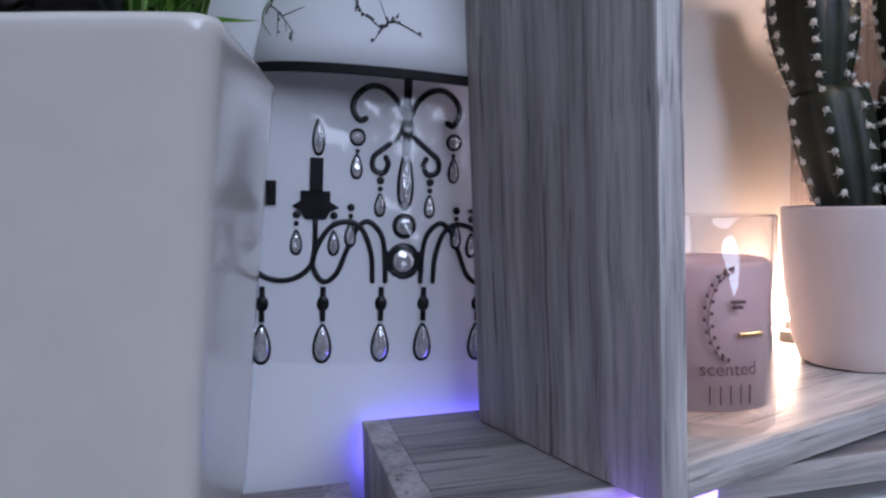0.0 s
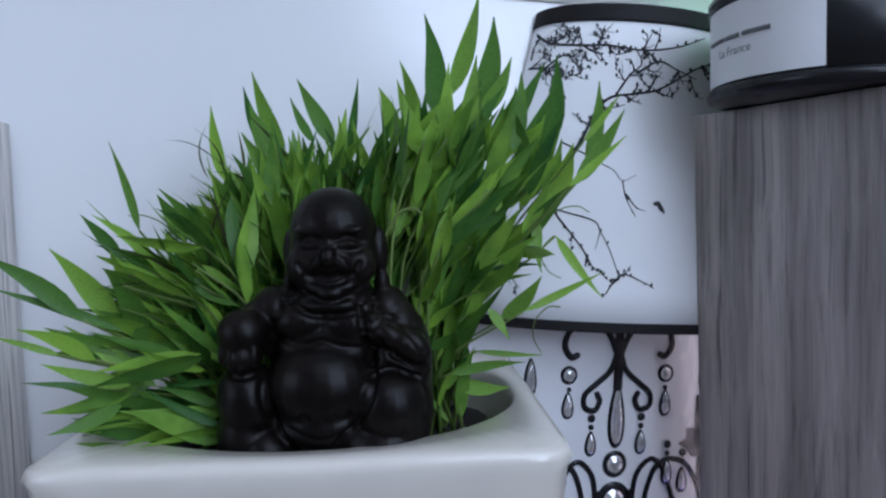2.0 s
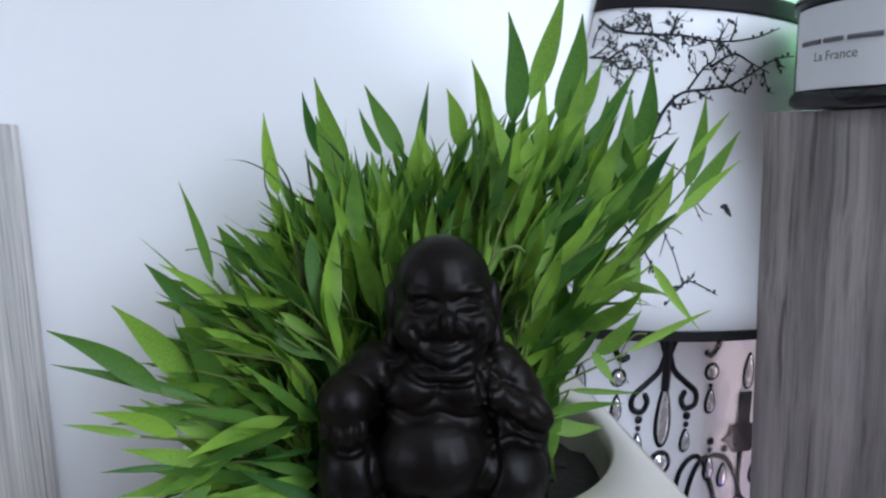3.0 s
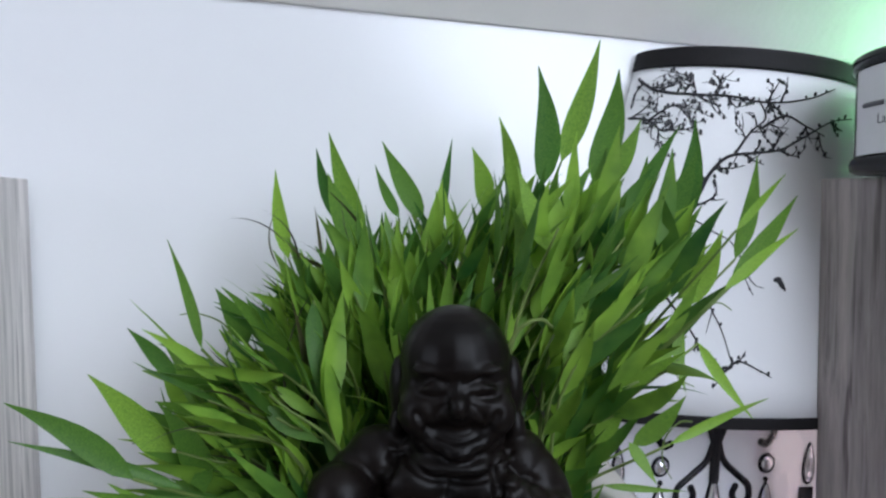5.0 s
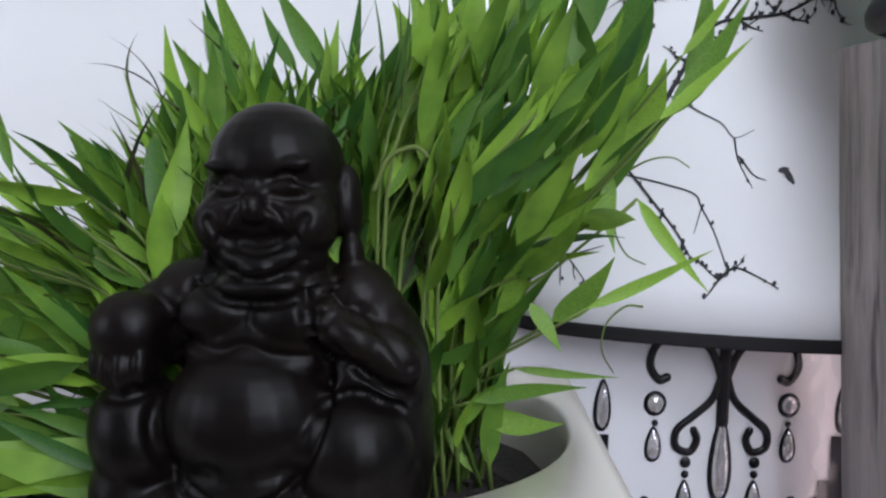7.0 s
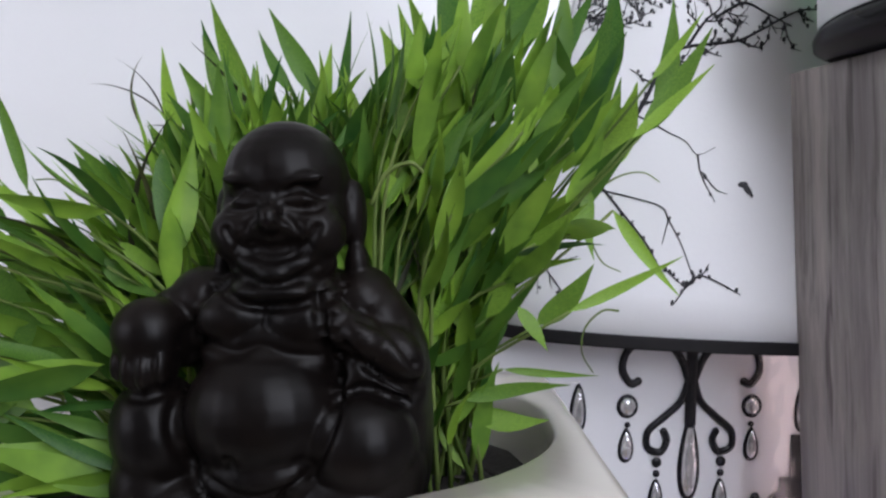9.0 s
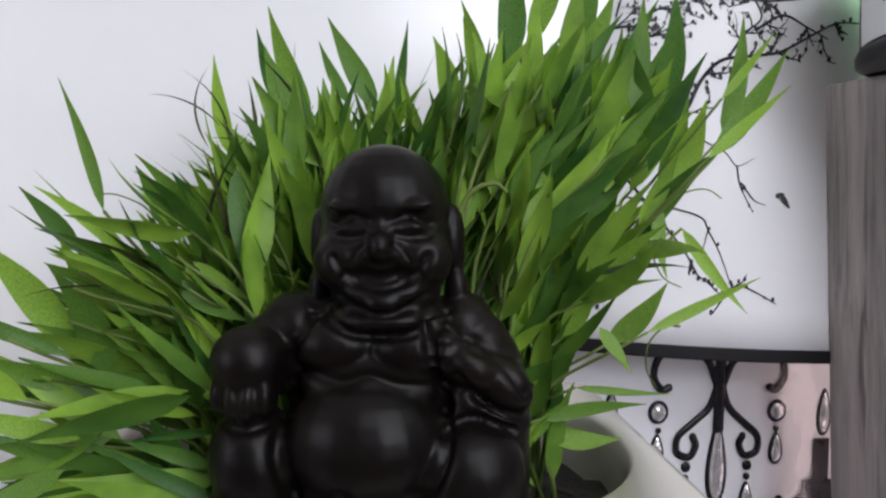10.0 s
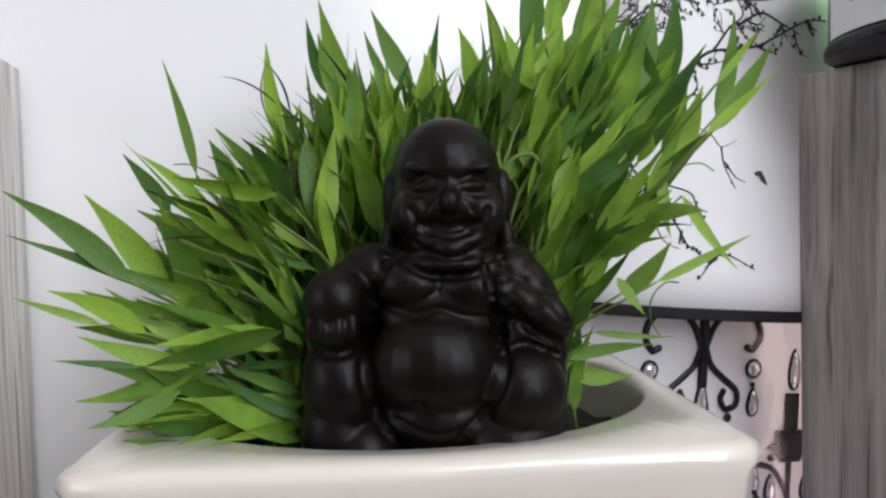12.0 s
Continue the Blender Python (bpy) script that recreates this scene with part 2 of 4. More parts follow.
def block(x0, y0, z0, x1, y1, z1, bevel=0.0006, bm=None):
    bm = bm or bmesh.new()
    made = bmesh.ops.create_cube(bm, size=1)["verts"]
    bmesh.ops.transform(bm, verts=made, matrix=Matrix.Translation(((x0 + x1) / 2, (y0 + y1) / 2, (z0 + z1) / 2)) @ Matrix.Diagonal((x1 - x0, y1 - y0, z1 - z0, 1)))
    if bevel:
        edges = list({e for v in made for e in v.link_edges})
        bmesh.ops.bevel(bm, geom=edges, offset=bevel, segments=2, affect="EDGES", profile=0.5)
    return bm


def lathe(profile, steps=48, bm=None, at=(0, 0, 0)):
    """A turned body; profile: (radius, height) from the bottom's middle outwards and up."""
    bm = bm or bmesh.new()
    rings = []
    for r, z in profile:
        if r < 1e-6:
            rings.append([bm.verts.new((at[0], at[1], at[2] + z))])
        else:
            rings.append([bm.verts.new((at[0] + r * math.cos(2 * math.pi * i / steps), at[1] + r * math.sin(2 * math.pi * i / steps), at[2] + z)) for i in range(steps)])
    for a, b in zip(rings, rings[1:]):
        for i in range(steps):
            j = (i + 1) % steps
            if len(a) == 1 and len(b) > 1:
                bm.faces.new((a[0], b[j], b[i]))
            elif len(b) == 1 and len(a) > 1:
                bm.faces.new((a[i], a[j], b[0]))
            elif len(a) > 1:
                bm.faces.new((a[i], a[j], b[j], b[i]))
    return bm


def spline(points, per=8):
    """Points along a smooth curve through the given ones."""
    p = [Vector(q) for q in points]
    p = [2 * p[0] - p[1], *p, 2 * p[-1] - p[-2]]
    out = []
    for a, b, c, d in zip(p, p[1:], p[2:], p[3:]):
        for k in range(per):
            t = k / per
            out.append(0.5 * (2 * b + (c - a) * t + (2 * a - 5 * b + 4 * c - d) * t * t + (3 * b - a - 3 * c + d) * t ** 3))
    out.append(p[-2])
    return out


def tube(points, radius, steps=8, bm=None, flat=None, taper=1.0):
    """A rod along points; flat: (direction, factor) squashes it; taper: end radius over start radius."""
    bm = bm or bmesh.new()
    rings, last = [], None
    n = len(points)
    for i, q in enumerate(points):
        d = (points[min(i + 1, n - 1)] - points[max(i - 1, 0)]).normalized()
        side = d.cross(last if last else (Vector((0, 1, 0)) if abs(d.y) < 0.9 else Vector((1, 0, 0)))).normalized()
        up = side.cross(d)
        last = up if last else up
        r = radius * (1 + (taper - 1) * i / max(1, n - 1))
        ring = []
        for k in range(steps):
            a = 2 * math.pi * k / steps
            off = side * (r * math.cos(a)) + up * (r * math.sin(a))
            if flat:
                off -= flat[0] * (off.dot(flat[0]) * (1 - flat[1]))
            ring.append(bm.verts.new(q + off))
        rings.append(ring)
    for a, b in zip(rings, rings[1:]):
        for k in range(steps):
            j = (k + 1) % steps
            bm.faces.new((a[k], a[j], b[j], b[k]))
    bm.faces.new(rings[0][::-1])
    bm.faces.new(rings[-1])
    return bm


def ball(bm, centre, radii, rot=(0, 0, 0), u=20, v=14):
    turn = Euler([radians(a) for a in rot]).to_matrix()
    c = Vector(centre)

    def at(a, b):
        return bm.verts.new(c + turn @ Vector((radii[0] * math.sin(b) * math.cos(a), radii[1] * math.sin(b) * math.sin(a), radii[2] * math.cos(b))))
    top, low = at(0, 0), at(0, math.pi)
    rings = [[at(2 * math.pi * k / u, math.pi * i / v) for k in range(u)] for i in range(1, v)]
    for k in range(u):
        j = (k + 1) % u
        bm.faces.new((top, rings[0][k], rings[0][j]))
        bm.faces.new((low, rings[-1][j], rings[-1][k]))
        for a, b in zip(rings, rings[1:]):
            bm.faces.new((a[k], b[k], b[j], a[j]))
    return bm


# ---- the room ----


def slab(name, x0, y0, z0, x1, y1, z1, mat, label, category):
    return tagged(part(name, block(x0, y0, z0, x1, y1, z1, 0), mat), label, category, kind="structure")


slab("floor", -1.9, -2.1, -0.1, 1.9, 0.75, 0.0, M_FLOOR, "brown laminate floor of the room", "floor")
slab("wall_north", -1.9, WALL, 0.0, 0.20, 0.56, 1.62, M_WALL, "glossy white knee wall under a sloping ceiling", "wall")
slab("wall_north_recess", 0.20, 0.53, 0.0, 1.9, 0.66, 1.66, M_PLASTER, "plain wall set back behind the shelf cubes", "wall")
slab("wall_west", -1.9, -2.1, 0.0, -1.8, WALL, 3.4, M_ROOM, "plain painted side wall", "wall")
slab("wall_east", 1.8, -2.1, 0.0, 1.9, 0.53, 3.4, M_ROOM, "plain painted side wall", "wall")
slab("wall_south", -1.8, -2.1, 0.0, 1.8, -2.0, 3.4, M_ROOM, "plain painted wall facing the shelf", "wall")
bm = bmesh.new()
lo, hi = 1.552, 3.3
for y, z in ((0.70, lo), (WALL - 0.002, lo), (WALL - 0.002 - (hi - lo), hi), (-2.1, hi), (-2.1, hi + 0.1), (-1.3, hi + 0.1), (0.70, lo + 0.12)):
    for x in (-1.9, 1.9):
        bm.verts.new((x, y, z - 0.0465 * (x + 0.07)))
v = list(bm.verts)
for i in range(7):
    j = (i + 1) % 7
    bm.faces.new((v[2 * i], v[2 * i + 1], v[2 * j + 1], v[2 * j]))
tagged(part("ceiling", bm, M_PLASTER), "cream plastered sloping attic ceiling", "ceiling", kind="structure")

# ---- the shelf cubes ----
SIDE, DEPTH, BOARD = 0.304, 0.142, 0.0155


def shelf_cube(m, label, side=SIDE, depth=DEPTH, height=0.31, back=True, upright=None, level=None):
    """An open cube of limed boards; its base is the front left lower corner, x along the front, y inwards."""
    ob = empty("shelf_cube", m, label, "shelf", "shelf cubes")
    b = BOARD
    e = 0.0012
    for x in (0, side - b):
        part("side_board", block(x, e, 0, x + b, depth, height), upright or M_WOOD_V, ob)
        part("edge_band", block(x + 0.0003, 0, 0, x + b - 0.0003, e, height, 0.0003), M_EDGE, ob, "pale grey edge band")
    for z in (0, height - b):
        part("bottom_board" if z == 0 else "top_board", block(b, e, z, side - b, depth, z + b), level or M_WOOD_SHADED_H, ob)
        part("edge_band", block(b, 0, z + 0.0003, side - b, e, z + b - 0.0003, 0.0003), M_EDGE_LIT_H, ob, "pale grey edge band")
    if back:
        part("back_board", block(b + 0.001, depth - 0.005, b + 0.001, side - b - 0.001, depth - 0.001, height - b - 0.001, 0), M_BACK, ob, "white back board")
    return ob


CUBE = pose(0.1565, 0.251, 1.1705, 0, 0, 15.1) @ pose(0, 0, 0, 0, -1.2, 0)      # the cube with the candle stands askew
# same wood as the other cubes; warm light on its level boards is painted in
cube = shelf_cube(CUBE, "grey limed wood cube shelf, standing askew, lit warm inside, level boards coloured paler as lit", level=M_EDGE_LIT_H)


def in_cube(u, w, z):
    """A place in the askew cube: along its front, inwards, height above its base."""
    return CUBE @ Vector((u, w, z))


lower = shelf_cube(pose(0.053, 0.279, 0.86, 0, 0, 0), "grey limed wood cube shelf carrying another cube", side=0.44, depth=0.131)
shelf_cube(pose(-0.43, 0.262, 0.824, 0, 0, 0), "grey limed wood cube shelf under the square pot", side=0.474, depth=0.148)
shelf_cube(pose(-0.524, 0.275, 1.1345, 0, 0, 0), "pale limed wood cube shelf beside the plant", depth=0.141, height=0.3455, upright=M_EDGE)

# low cabinet that carries the cubes
cab = empty("low_cabinet", pose(0, 0, 0), "plain white low cabinet under the shelf cubes", "cabinet")
part("body", block(-0.62, 0.05, 0.0, 0.62, 0.415, 0.80, 0.003), M_BACK, cab)
part("top", block(-0.63, 0.04, 0.80, 0.63, 0.418, 0.824, 0.002), M_WOOD_SHADED_H, cab)
for x0, x1 in ((-0.61, -0.005), (0.005, 0.61)):
    d = part("door", block(x0, 0.032, 0.02, x1, 0.05, 0.79, 0.002), M_BACK, cab)
plinth = tagged(part("wooden_plinth", block(0.053, 0.282, 0.8245, 0.493, 0.408, 0.8595, 0.001), M_WOOD_SHADED_H), "grey limed wood plinth under the cube shelf", "plinth")
card = tagged(part("storage_box", block(0.20, 0.285, 0.876, 0.44, 0.40, 1.142, 0.003), M_BACK), "white storage box inside the lower cube shelf", "box")

# light strip along the lower cube, and one in the gap behind it
strip = empty("led_strip", pose(0, 0, 0), "violet LED strip stuck along the lower cube shelf", "light strip")
part("tape", block(0.085, 0.2745, 1.157, 0.20, 0.2785, 1.164, 0.0004), M_LED_FRONT, strip)
strip2 = empty("led_strip", pose(0, 0, 0), "violet LED strip in the gap behind the cube shelf", "light strip")
part("tape", block(0.056, 0.4125, 1.135, 0.20, 0.4165, 1.160, 0.0004), M_LED, strip2)

# ---- candle in a glass ----


def candle_jar(x, y, z, r=0.036, h=0.103):
    ob = empty("candle_jar", pose(x, y, z, 0, 0, 0), "pink scented candle in a clear printed glass", "candle")
    t = 0.0018
    jar = part("glass", lathe([(0, 0), (r - 0.002, 0), (r, 0.002), (r, h - 0.001), (r - 0.0009, h), (r - t, h - 0.001), (r - t, 0.0125), (r - 0.006, 0.0115), (0, 0.0115)], 64), M_GLASS, ob, "clear drinking-glass jar", True)
    jar.visible_shadow = False
    part("wax", lathe([(0, 0.0122), (r - t - 0.0006, 0.0122), (r - t - 0.0004, 0.079), (r - 0.005, 0.0815), (r * 0.5, 0.0795), (0, 0.0792)], 64), M_WAX, ob, "pink wax", True)
    rr = r + 0.0003

    def on(a, zz, out=0.0):
        return Vector(((rr + out) * math.cos(a), (rr + out) * math.sin(a), zz))
    a0 = radians(-100)
    bm = bmesh.new()
    # half wreath of twigs and berries
    ring = [on(a0 - 0.33 * math.cos(q) + 0.02, 0.056 + 0.021 * math.sin(q)) for q in np.linspace(-1.35, 1.5, 26)]
    tube(ring, 0.00022, 5, bm)
    for k, q in enumerate(np.linspace(-1.3, 1.5, 22)):
        d = 0.045 if k % 2 else -0.045
        base = on(a0 - 0.33 * math.cos(q) + 0.02, 0.056 + 0.021 * math.sin(q))
        tip = on(a0 - (0.33 + d) * math.cos(q) + 0.02, 0.058 + 0.0215 * math.sin(q))
        tube([base, (base + tip) / 2, tip], 0.00018, 4, bm)
        ball(bm, tip, (0.0009, 0.0009, 0.0009), u=8, v=6)
    part("wreath_print", bm, M_PRINT, ob, "brown wreath print")
    bm = bmesh.new()
    for zz, a1, a2 in ((0.064, -0.02, 0.16), (0.0615, 0.0, 0.12)):
        tube([on(a0 + a1 + (a2 - a1) * k / 6, zz) for k in range(7)], 0.0009, 5, bm)
    part("text_bar", bm, M_PRINT, ob)
    for k in range(5):      # a word in thin capitals that cannot be made out
        a = a0 - 0.28 + 0.13 * k
        part("text_bar", tube([on(a, 0.0165), on(a, 0.0205), on(a, 0.0255)], 0.0005, 5), M_PRINT, ob)
    part("gold_bar", tube([on(a0 + 0.08 + 0.34 * k / 8, 0.0485) for k in range(9)], 0.0012, 6), M_GOLD, ob, "gold foil bow")
    for text, size, zz, start in (("scented", 0.0088, 0.030, -0.42),):
        cu = bpy.data.curves.new("lettering", "FONT")
        cu.body, cu.size, cu.extrude = text, size, 0.0001
        tmp = new("lettering", cu)
        bpy.context.view_layer.update()
        me = bpy.data.meshes.new_from_object(tmp.evaluated_get(bpy.context.evaluated_depsgraph_get()))
        bpy.data.objects.remove(tmp)
        bm = bmesh.new()
        bm.from_mesh(me)
        for vv in bm.verts:
            a = a0 + start + vv.co.x / rr
            vv.co = on(a, zz + vv.co.y, vv.co.z)
        part("lettering", bm, M_PRINT, ob, "brown printed word")
    return ob


candle_jar(0.212, 0.308, 1.1735 + BOARD - 0.001)

# ---- cactus ----


def cactus_plant(x, y, z):
    ob = empty("potted_cactus", pose(x, y, z), "dark ribbed cactus with white spine tufts in a pale round pot", "cactus")
    part("pot", lathe([(0, 0), (0.030, 0), (0.034, 0.002), (0.0395, 0.018), (0.0435, 0.045), (0.0458, 0.075), (0.0467, 0.1005), (0.0462, 0.1022), (0.0448, 0.1022),
                       (0.0440, 0.099), (0.042, 0.09), (0, 0.09)], 72), M_POT, ob, "pale pink glazed round pot", True)
    rng = random.Random(5)
    bm = bmesh.new()
    for _ in range(260):
        a, r = rng.uniform(0, 6.28), 0.043 * math.sqrt(rng.random())
        s = rng.uniform(0.0012, 0.0028)
        ball(bm, (r * math.cos(a), r * math.sin(a), 0.094 + rng.uniform(-0.001, 0.0035)), (s, s * rng.uniform(0.7, 1), s * 0.7), (rng.uniform(0, 90), 0, rng.uniform(0, 180)), 6, 5)
    tagged(part("gravel", bm, M_SOIL, ob, "dark gravel"), kind="stuff")

    def lobe(base, top, width, ribs, name):
        base, top = Vector(base), Vector(top)
        axis = top - base
        turn = axis.to_track_quat("Z", "X").to_matrix()
        bm, tufts = bmesh.new(), bmesh.new()
        rows, cols = 22, ribs * 6
        grid = []
        for i in range(rows + 1):
            f = i / rows
            prof = width * (0.62 + 0.38 * math.sin(math.pi * min(1, f * 0.72))) * (1 if f < 0.86 else math.sqrt(max(0.0, 1 - ((f - 0.86) / 0.14) ** 2)))
            ring = []
            for k in range(cols):
                a = 2 * math.pi * k / cols
                r = prof * (0.86 + 0.16 * abs(math.cos(a * ribs / 2)) ** 0.7)
                ring.append(bm.verts.new(base + turn @ Vector((r * math.cos(a), r * math.sin(a), f * axis.length))))
            grid.append(ring)
        for a, b in zip(grid, grid[1:]):
            for k in range(cols):
                bm.faces.new((a[k], a[(k + 1) % cols], b[(k + 1) % cols], b[k]))
        bm.faces.new(grid[-1])
        for q in range(ribs):
            a = 2 * math.pi * q / ribs
            for i in range(2, rows, 3):
                f = (i + 0.5 * (q % 2)) / rows
                prof = width * (0.62 + 0.38 * math.sin(math.pi * min(1, f * 0.72))) * (1 if f < 0.86 else math.sqrt(max(0.0, 1 - ((f - 0.86) / 0.14) ** 2)))
                c = base + turn @ Vector((prof * 1.03 * math.cos(a), prof * 1.03 * math.sin(a), f * axis.length))
                nrm = turn @ Vector((math.cos(a), math.sin(a), 0))
                ball(tufts, c, (0.0021, 0.0021, 0.0021), u=6, v=5)
                for s in range(6):
                    w = nrm * 0.6 + Vector((rng.uniform(-1, 1), rng.uniform(-1, 1), rng.uniform(-1, 1)))
                    tube([c, c + w.normalized() * 0.0044], 0.0006, 3, tufts, taper=0.3)
        stem = part(name, bm, M_CACTUS, ob, "", True)
        tagged(part("spine_fuzz", tufts, M_SPINE, stem, "white spine tufts"), kind="stuff")
    lobe((-0.003, 0.002, 0.088), (-0.019, 0.013, 0.182), 0.0245, 7, "stem")
    lobe((-0.020, 0.014, 0.176), (-0.027, 0.018, 0.252), 0.027, 7, "stem")
    lobe((0.022, -0.012, 0.088), (0.027, -0.012, 0.19), 0.019, 7, "stem")
    lobe((0.026, -0.010, 0.186), (0.024, -0.008, 0.25), 0.020, 7, "stem")
    return ob


cactus_plant(0.372, 0.368, 1.1735 + BOARD + 0.0015)

# warm fairy-light bulb in the corner behind the cactus
bulb_at = in_cube(0.262, 0.118, BOARD)
bulb = empty("fairy_light", Matrix.Translation(bulb_at), "small warm white lamp in the corner behind the cactus", "lamp")
part("base", lathe([(0, 0), (0.009, 0), (0.009, 0.008), (0.006, 0.010), (0.005, 0.016), (0, 0.016)], 24), M_LAMP, bulb)
part("bulb", lathe([(0, 0.016), (0.006, 0.0165), (0.0078, 0.024), (0.006, 0.032), (0, 0.035)], 24), M_WARM, bulb, "glowing warm bulb", True)

# added fill bulb out of view, brightens the candle, floor board and front edges
upper = copy_thing(bulb, CUBE @ pose(0.272, 0.014, 0.31 - BOARD, 180, 0, 0) @ Matrix.Diagonal((1, 1, 0.7, 1)))
tagged(upper, "added unseen warm fill lamp under the top board of the cube")
dim = upper.children[1] if upper.children[1].name.startswith("bulb") else upper.children[0]
dim.data = dim.data.copy()
dim.data.materials[0] = M_WARM_FILL

# added, unseen: washes the wall as spill from the cube's bulb would
rose = empty("led_strip", CUBE, "added rose-white glow behind the cube shelf, for lamp light spilling onto the wall", "light strip")
part("tape", block(0.028, 0.1422, 0.02, 0.035, 0.1445, 0.285, 0.0004), M_ROSE_SPILL, rose, "unseen rose-white glowing helper tape")

# ---- black tin on the cube ----


def round_tin(x, y, z, r=0.049, h=0.047):
    ob = empty("round_tin", pose(x, y, z), "round black tin with a white paper label on the cube shelf", "tin")
    part("base_ring", lathe([(0, 0), (r - 0.001, 0), (r + 0.0015, 0.0015), (r + 0.0018, 0.004), (r + 0.0008, 0.0062), (r - 0.001, 0.0066), (0, 0.0066)], 72), M_TIN, ob, "black rolled base rim", True)
    part("body", lathe([(r - 0.002, 0.006), (r, 0.007), (r, h - 0.005), (r - 0.002, h - 0.004)], 72), M_TIN, ob, "", True)
    part("lid", lathe([(r - 0.002, h - 0.006), (r + 0.0012, h - 0.0055), (r + 0.0014, h - 0.001), (r, h), (r - 0.004, h - 0.0006), (0, h - 0.0006)], 72), M_TIN, ob, "black lid", True)
    bm = bmesh.new()
    a1, a2, n = radians(150), radians(229), 28
    cols = []
    for k in range(n + 1):
        a = a1 + (a2 - a1) * k / n
        cols.append([bm.verts.new((q * math.cos(a), q * math.sin(a), zz)) for q, zz in ((r + 0.0001, 0.0072), (r + 0.0004, 0.0074), (r + 0.0004, h - 0.0064), (r + 0.0001, h - 0.0062))])
    for a, b in zip(cols, cols[1:]):
        for k in range(3):
            bm.faces.new((a[k], b[k], b[k + 1], a[k + 1]))
    label = part("paper_label", bm, M_LABEL, ob, "white paper label")

    def word(text, size, zz, start):
        cu = bpy.data.curves.new("lettering", "FONT")
        cu.body, cu.size, cu.extrude = text, size, 0.00005
        tmp = new("lettering", cu)
        bpy.context.view_layer.update()
        me = bpy.data.meshes.new_from_object(tmp.evaluated_get(bpy.context.evaluated_depsgraph_get()))
        bpy.data.objects.remove(tmp)
        bm = bmesh.new()
        bm.from_mesh(me)
        for vv in bm.verts:
            a = start + vv.co.x / r
            q = r + 0.0005 + vv.co.z
            vv.co = Vector((q * math.cos(a), q * math.sin(a), zz + vv.co.y))
        part("lettering", bm, M_TEXT, label, "grey printed words")

    word("La France", 0.0054, 0.0185, radians(170))
    rng = random.Random(3)
    a = radians(160)
    for width in (0.012, 0.009, 0.013):
        bm = bmesh.new()
        tube([Vector(((r + 0.0005) * math.cos(a + width / r * k / 6), (r + 0.0005) * math.sin(a + width / r * k / 6), 0.0262)) for k in range(7)], 0.0011, 5, bm)
        part("text_bar", bm, M_TEXT, label)
        a += (width + 0.0022) / r
    return ob


round_tin(0.1465, 0.332, 1.4812)

# dark lamp with a green light beside the tin
glamp = empty("mood_lamp", pose(0.236, 0.388, 1.4826) @ Matrix.Diagonal((0.7, 0.7, 0.3, 1)), "dark grey dome lamp throwing green light upwards", "lamp")
part("body", lathe([(0, 0), (0.036, 0), (0.044, 0.01), (0.050, 0.03), (0.048, 0.055), (0.040, 0.074), (0.030, 0.080), (0.026, 0.078), (0, 0.076)], 56), M_LAMP, glamp, "", True)
part("lens", lathe([(0, 0.0775), (0.024, 0.0785), (0.018, 0.084), (0, 0.086)], 40), M_GREEN, glamp, "glowing green lens", True)

# ---- wall lamp picture: card half shade and raised chandelier sticker ----
LEAN_DEG = 3.0
SHADE_LEAN = 4.6
SHADE_H, R_LOW, R_TOP, BULGE = 0.166, 0.090, 0.058, 0.036
shade = empty("half_lampshade", pose(0.0855, WALL, 1.3685, 0, SHADE_LEAN, 0), "white card half lampshade printed with black branches, fixed to the wall", "lampshade")


def on_shade(a, f, out=0.0):
    """A point of the half shade: a from -90 to 90 degrees, f from 0 (bottom) to 1 (top)."""
    r = R_LOW + (R_TOP - R_LOW) * f
    return Vector(((r + out) * math.sin(a), -(BULGE + out) * math.cos(a) - 0.001, SHADE_H * f))


def shade_band(f0, f1, out0, out1, rows=8, n=48):
    bm = bmesh.new()
    grid = []
    for i in range(rows + 1):
        f = f0 + (f1 - f0) * i / rows
        grid.append([bm.verts.new(on_shade(math.pi * (k / n - 0.5), f, out1)) for k in range(n + 1)])
    for i in range(rows + 1):
        f = f1 + (f0 - f1) * i / rows
        grid.append([bm.verts.new(on_shade(math.pi * (k / n - 0.5), f, out0)) for k in range(n + 1)])
    grid.append(grid[0])
    for a, b in zip(grid, grid[1:]):
        for k in range(n):
            bm.faces.new((a[k], a[k + 1], b[k + 1], b[k]))
    return bm


part("card", shade_band(0.0, 1.0, -0.0008, 0.0), M_SHADE, shade, "white card", True)
part("lower_trim", shade_band(-0.004, 0.028, -0.0012, 0.0009), M_RIM, shade, "black ribbon trim", True)
part("upper_trim", shade_band(0.955, 1.008, -0.0012, 0.0009), M_RIM, shade, "black ribbon trim", True)


def shade_uv(u, f):
    """Millimetres sideways from the shade's middle, and the fraction of its height."""
    r = R_LOW + (R_TOP - R_LOW) * f
    return on_shade(math.asin(max(-0.985, min(0.985, u / 1000 / r))), f, 0.0002)


rng = random.Random(11)


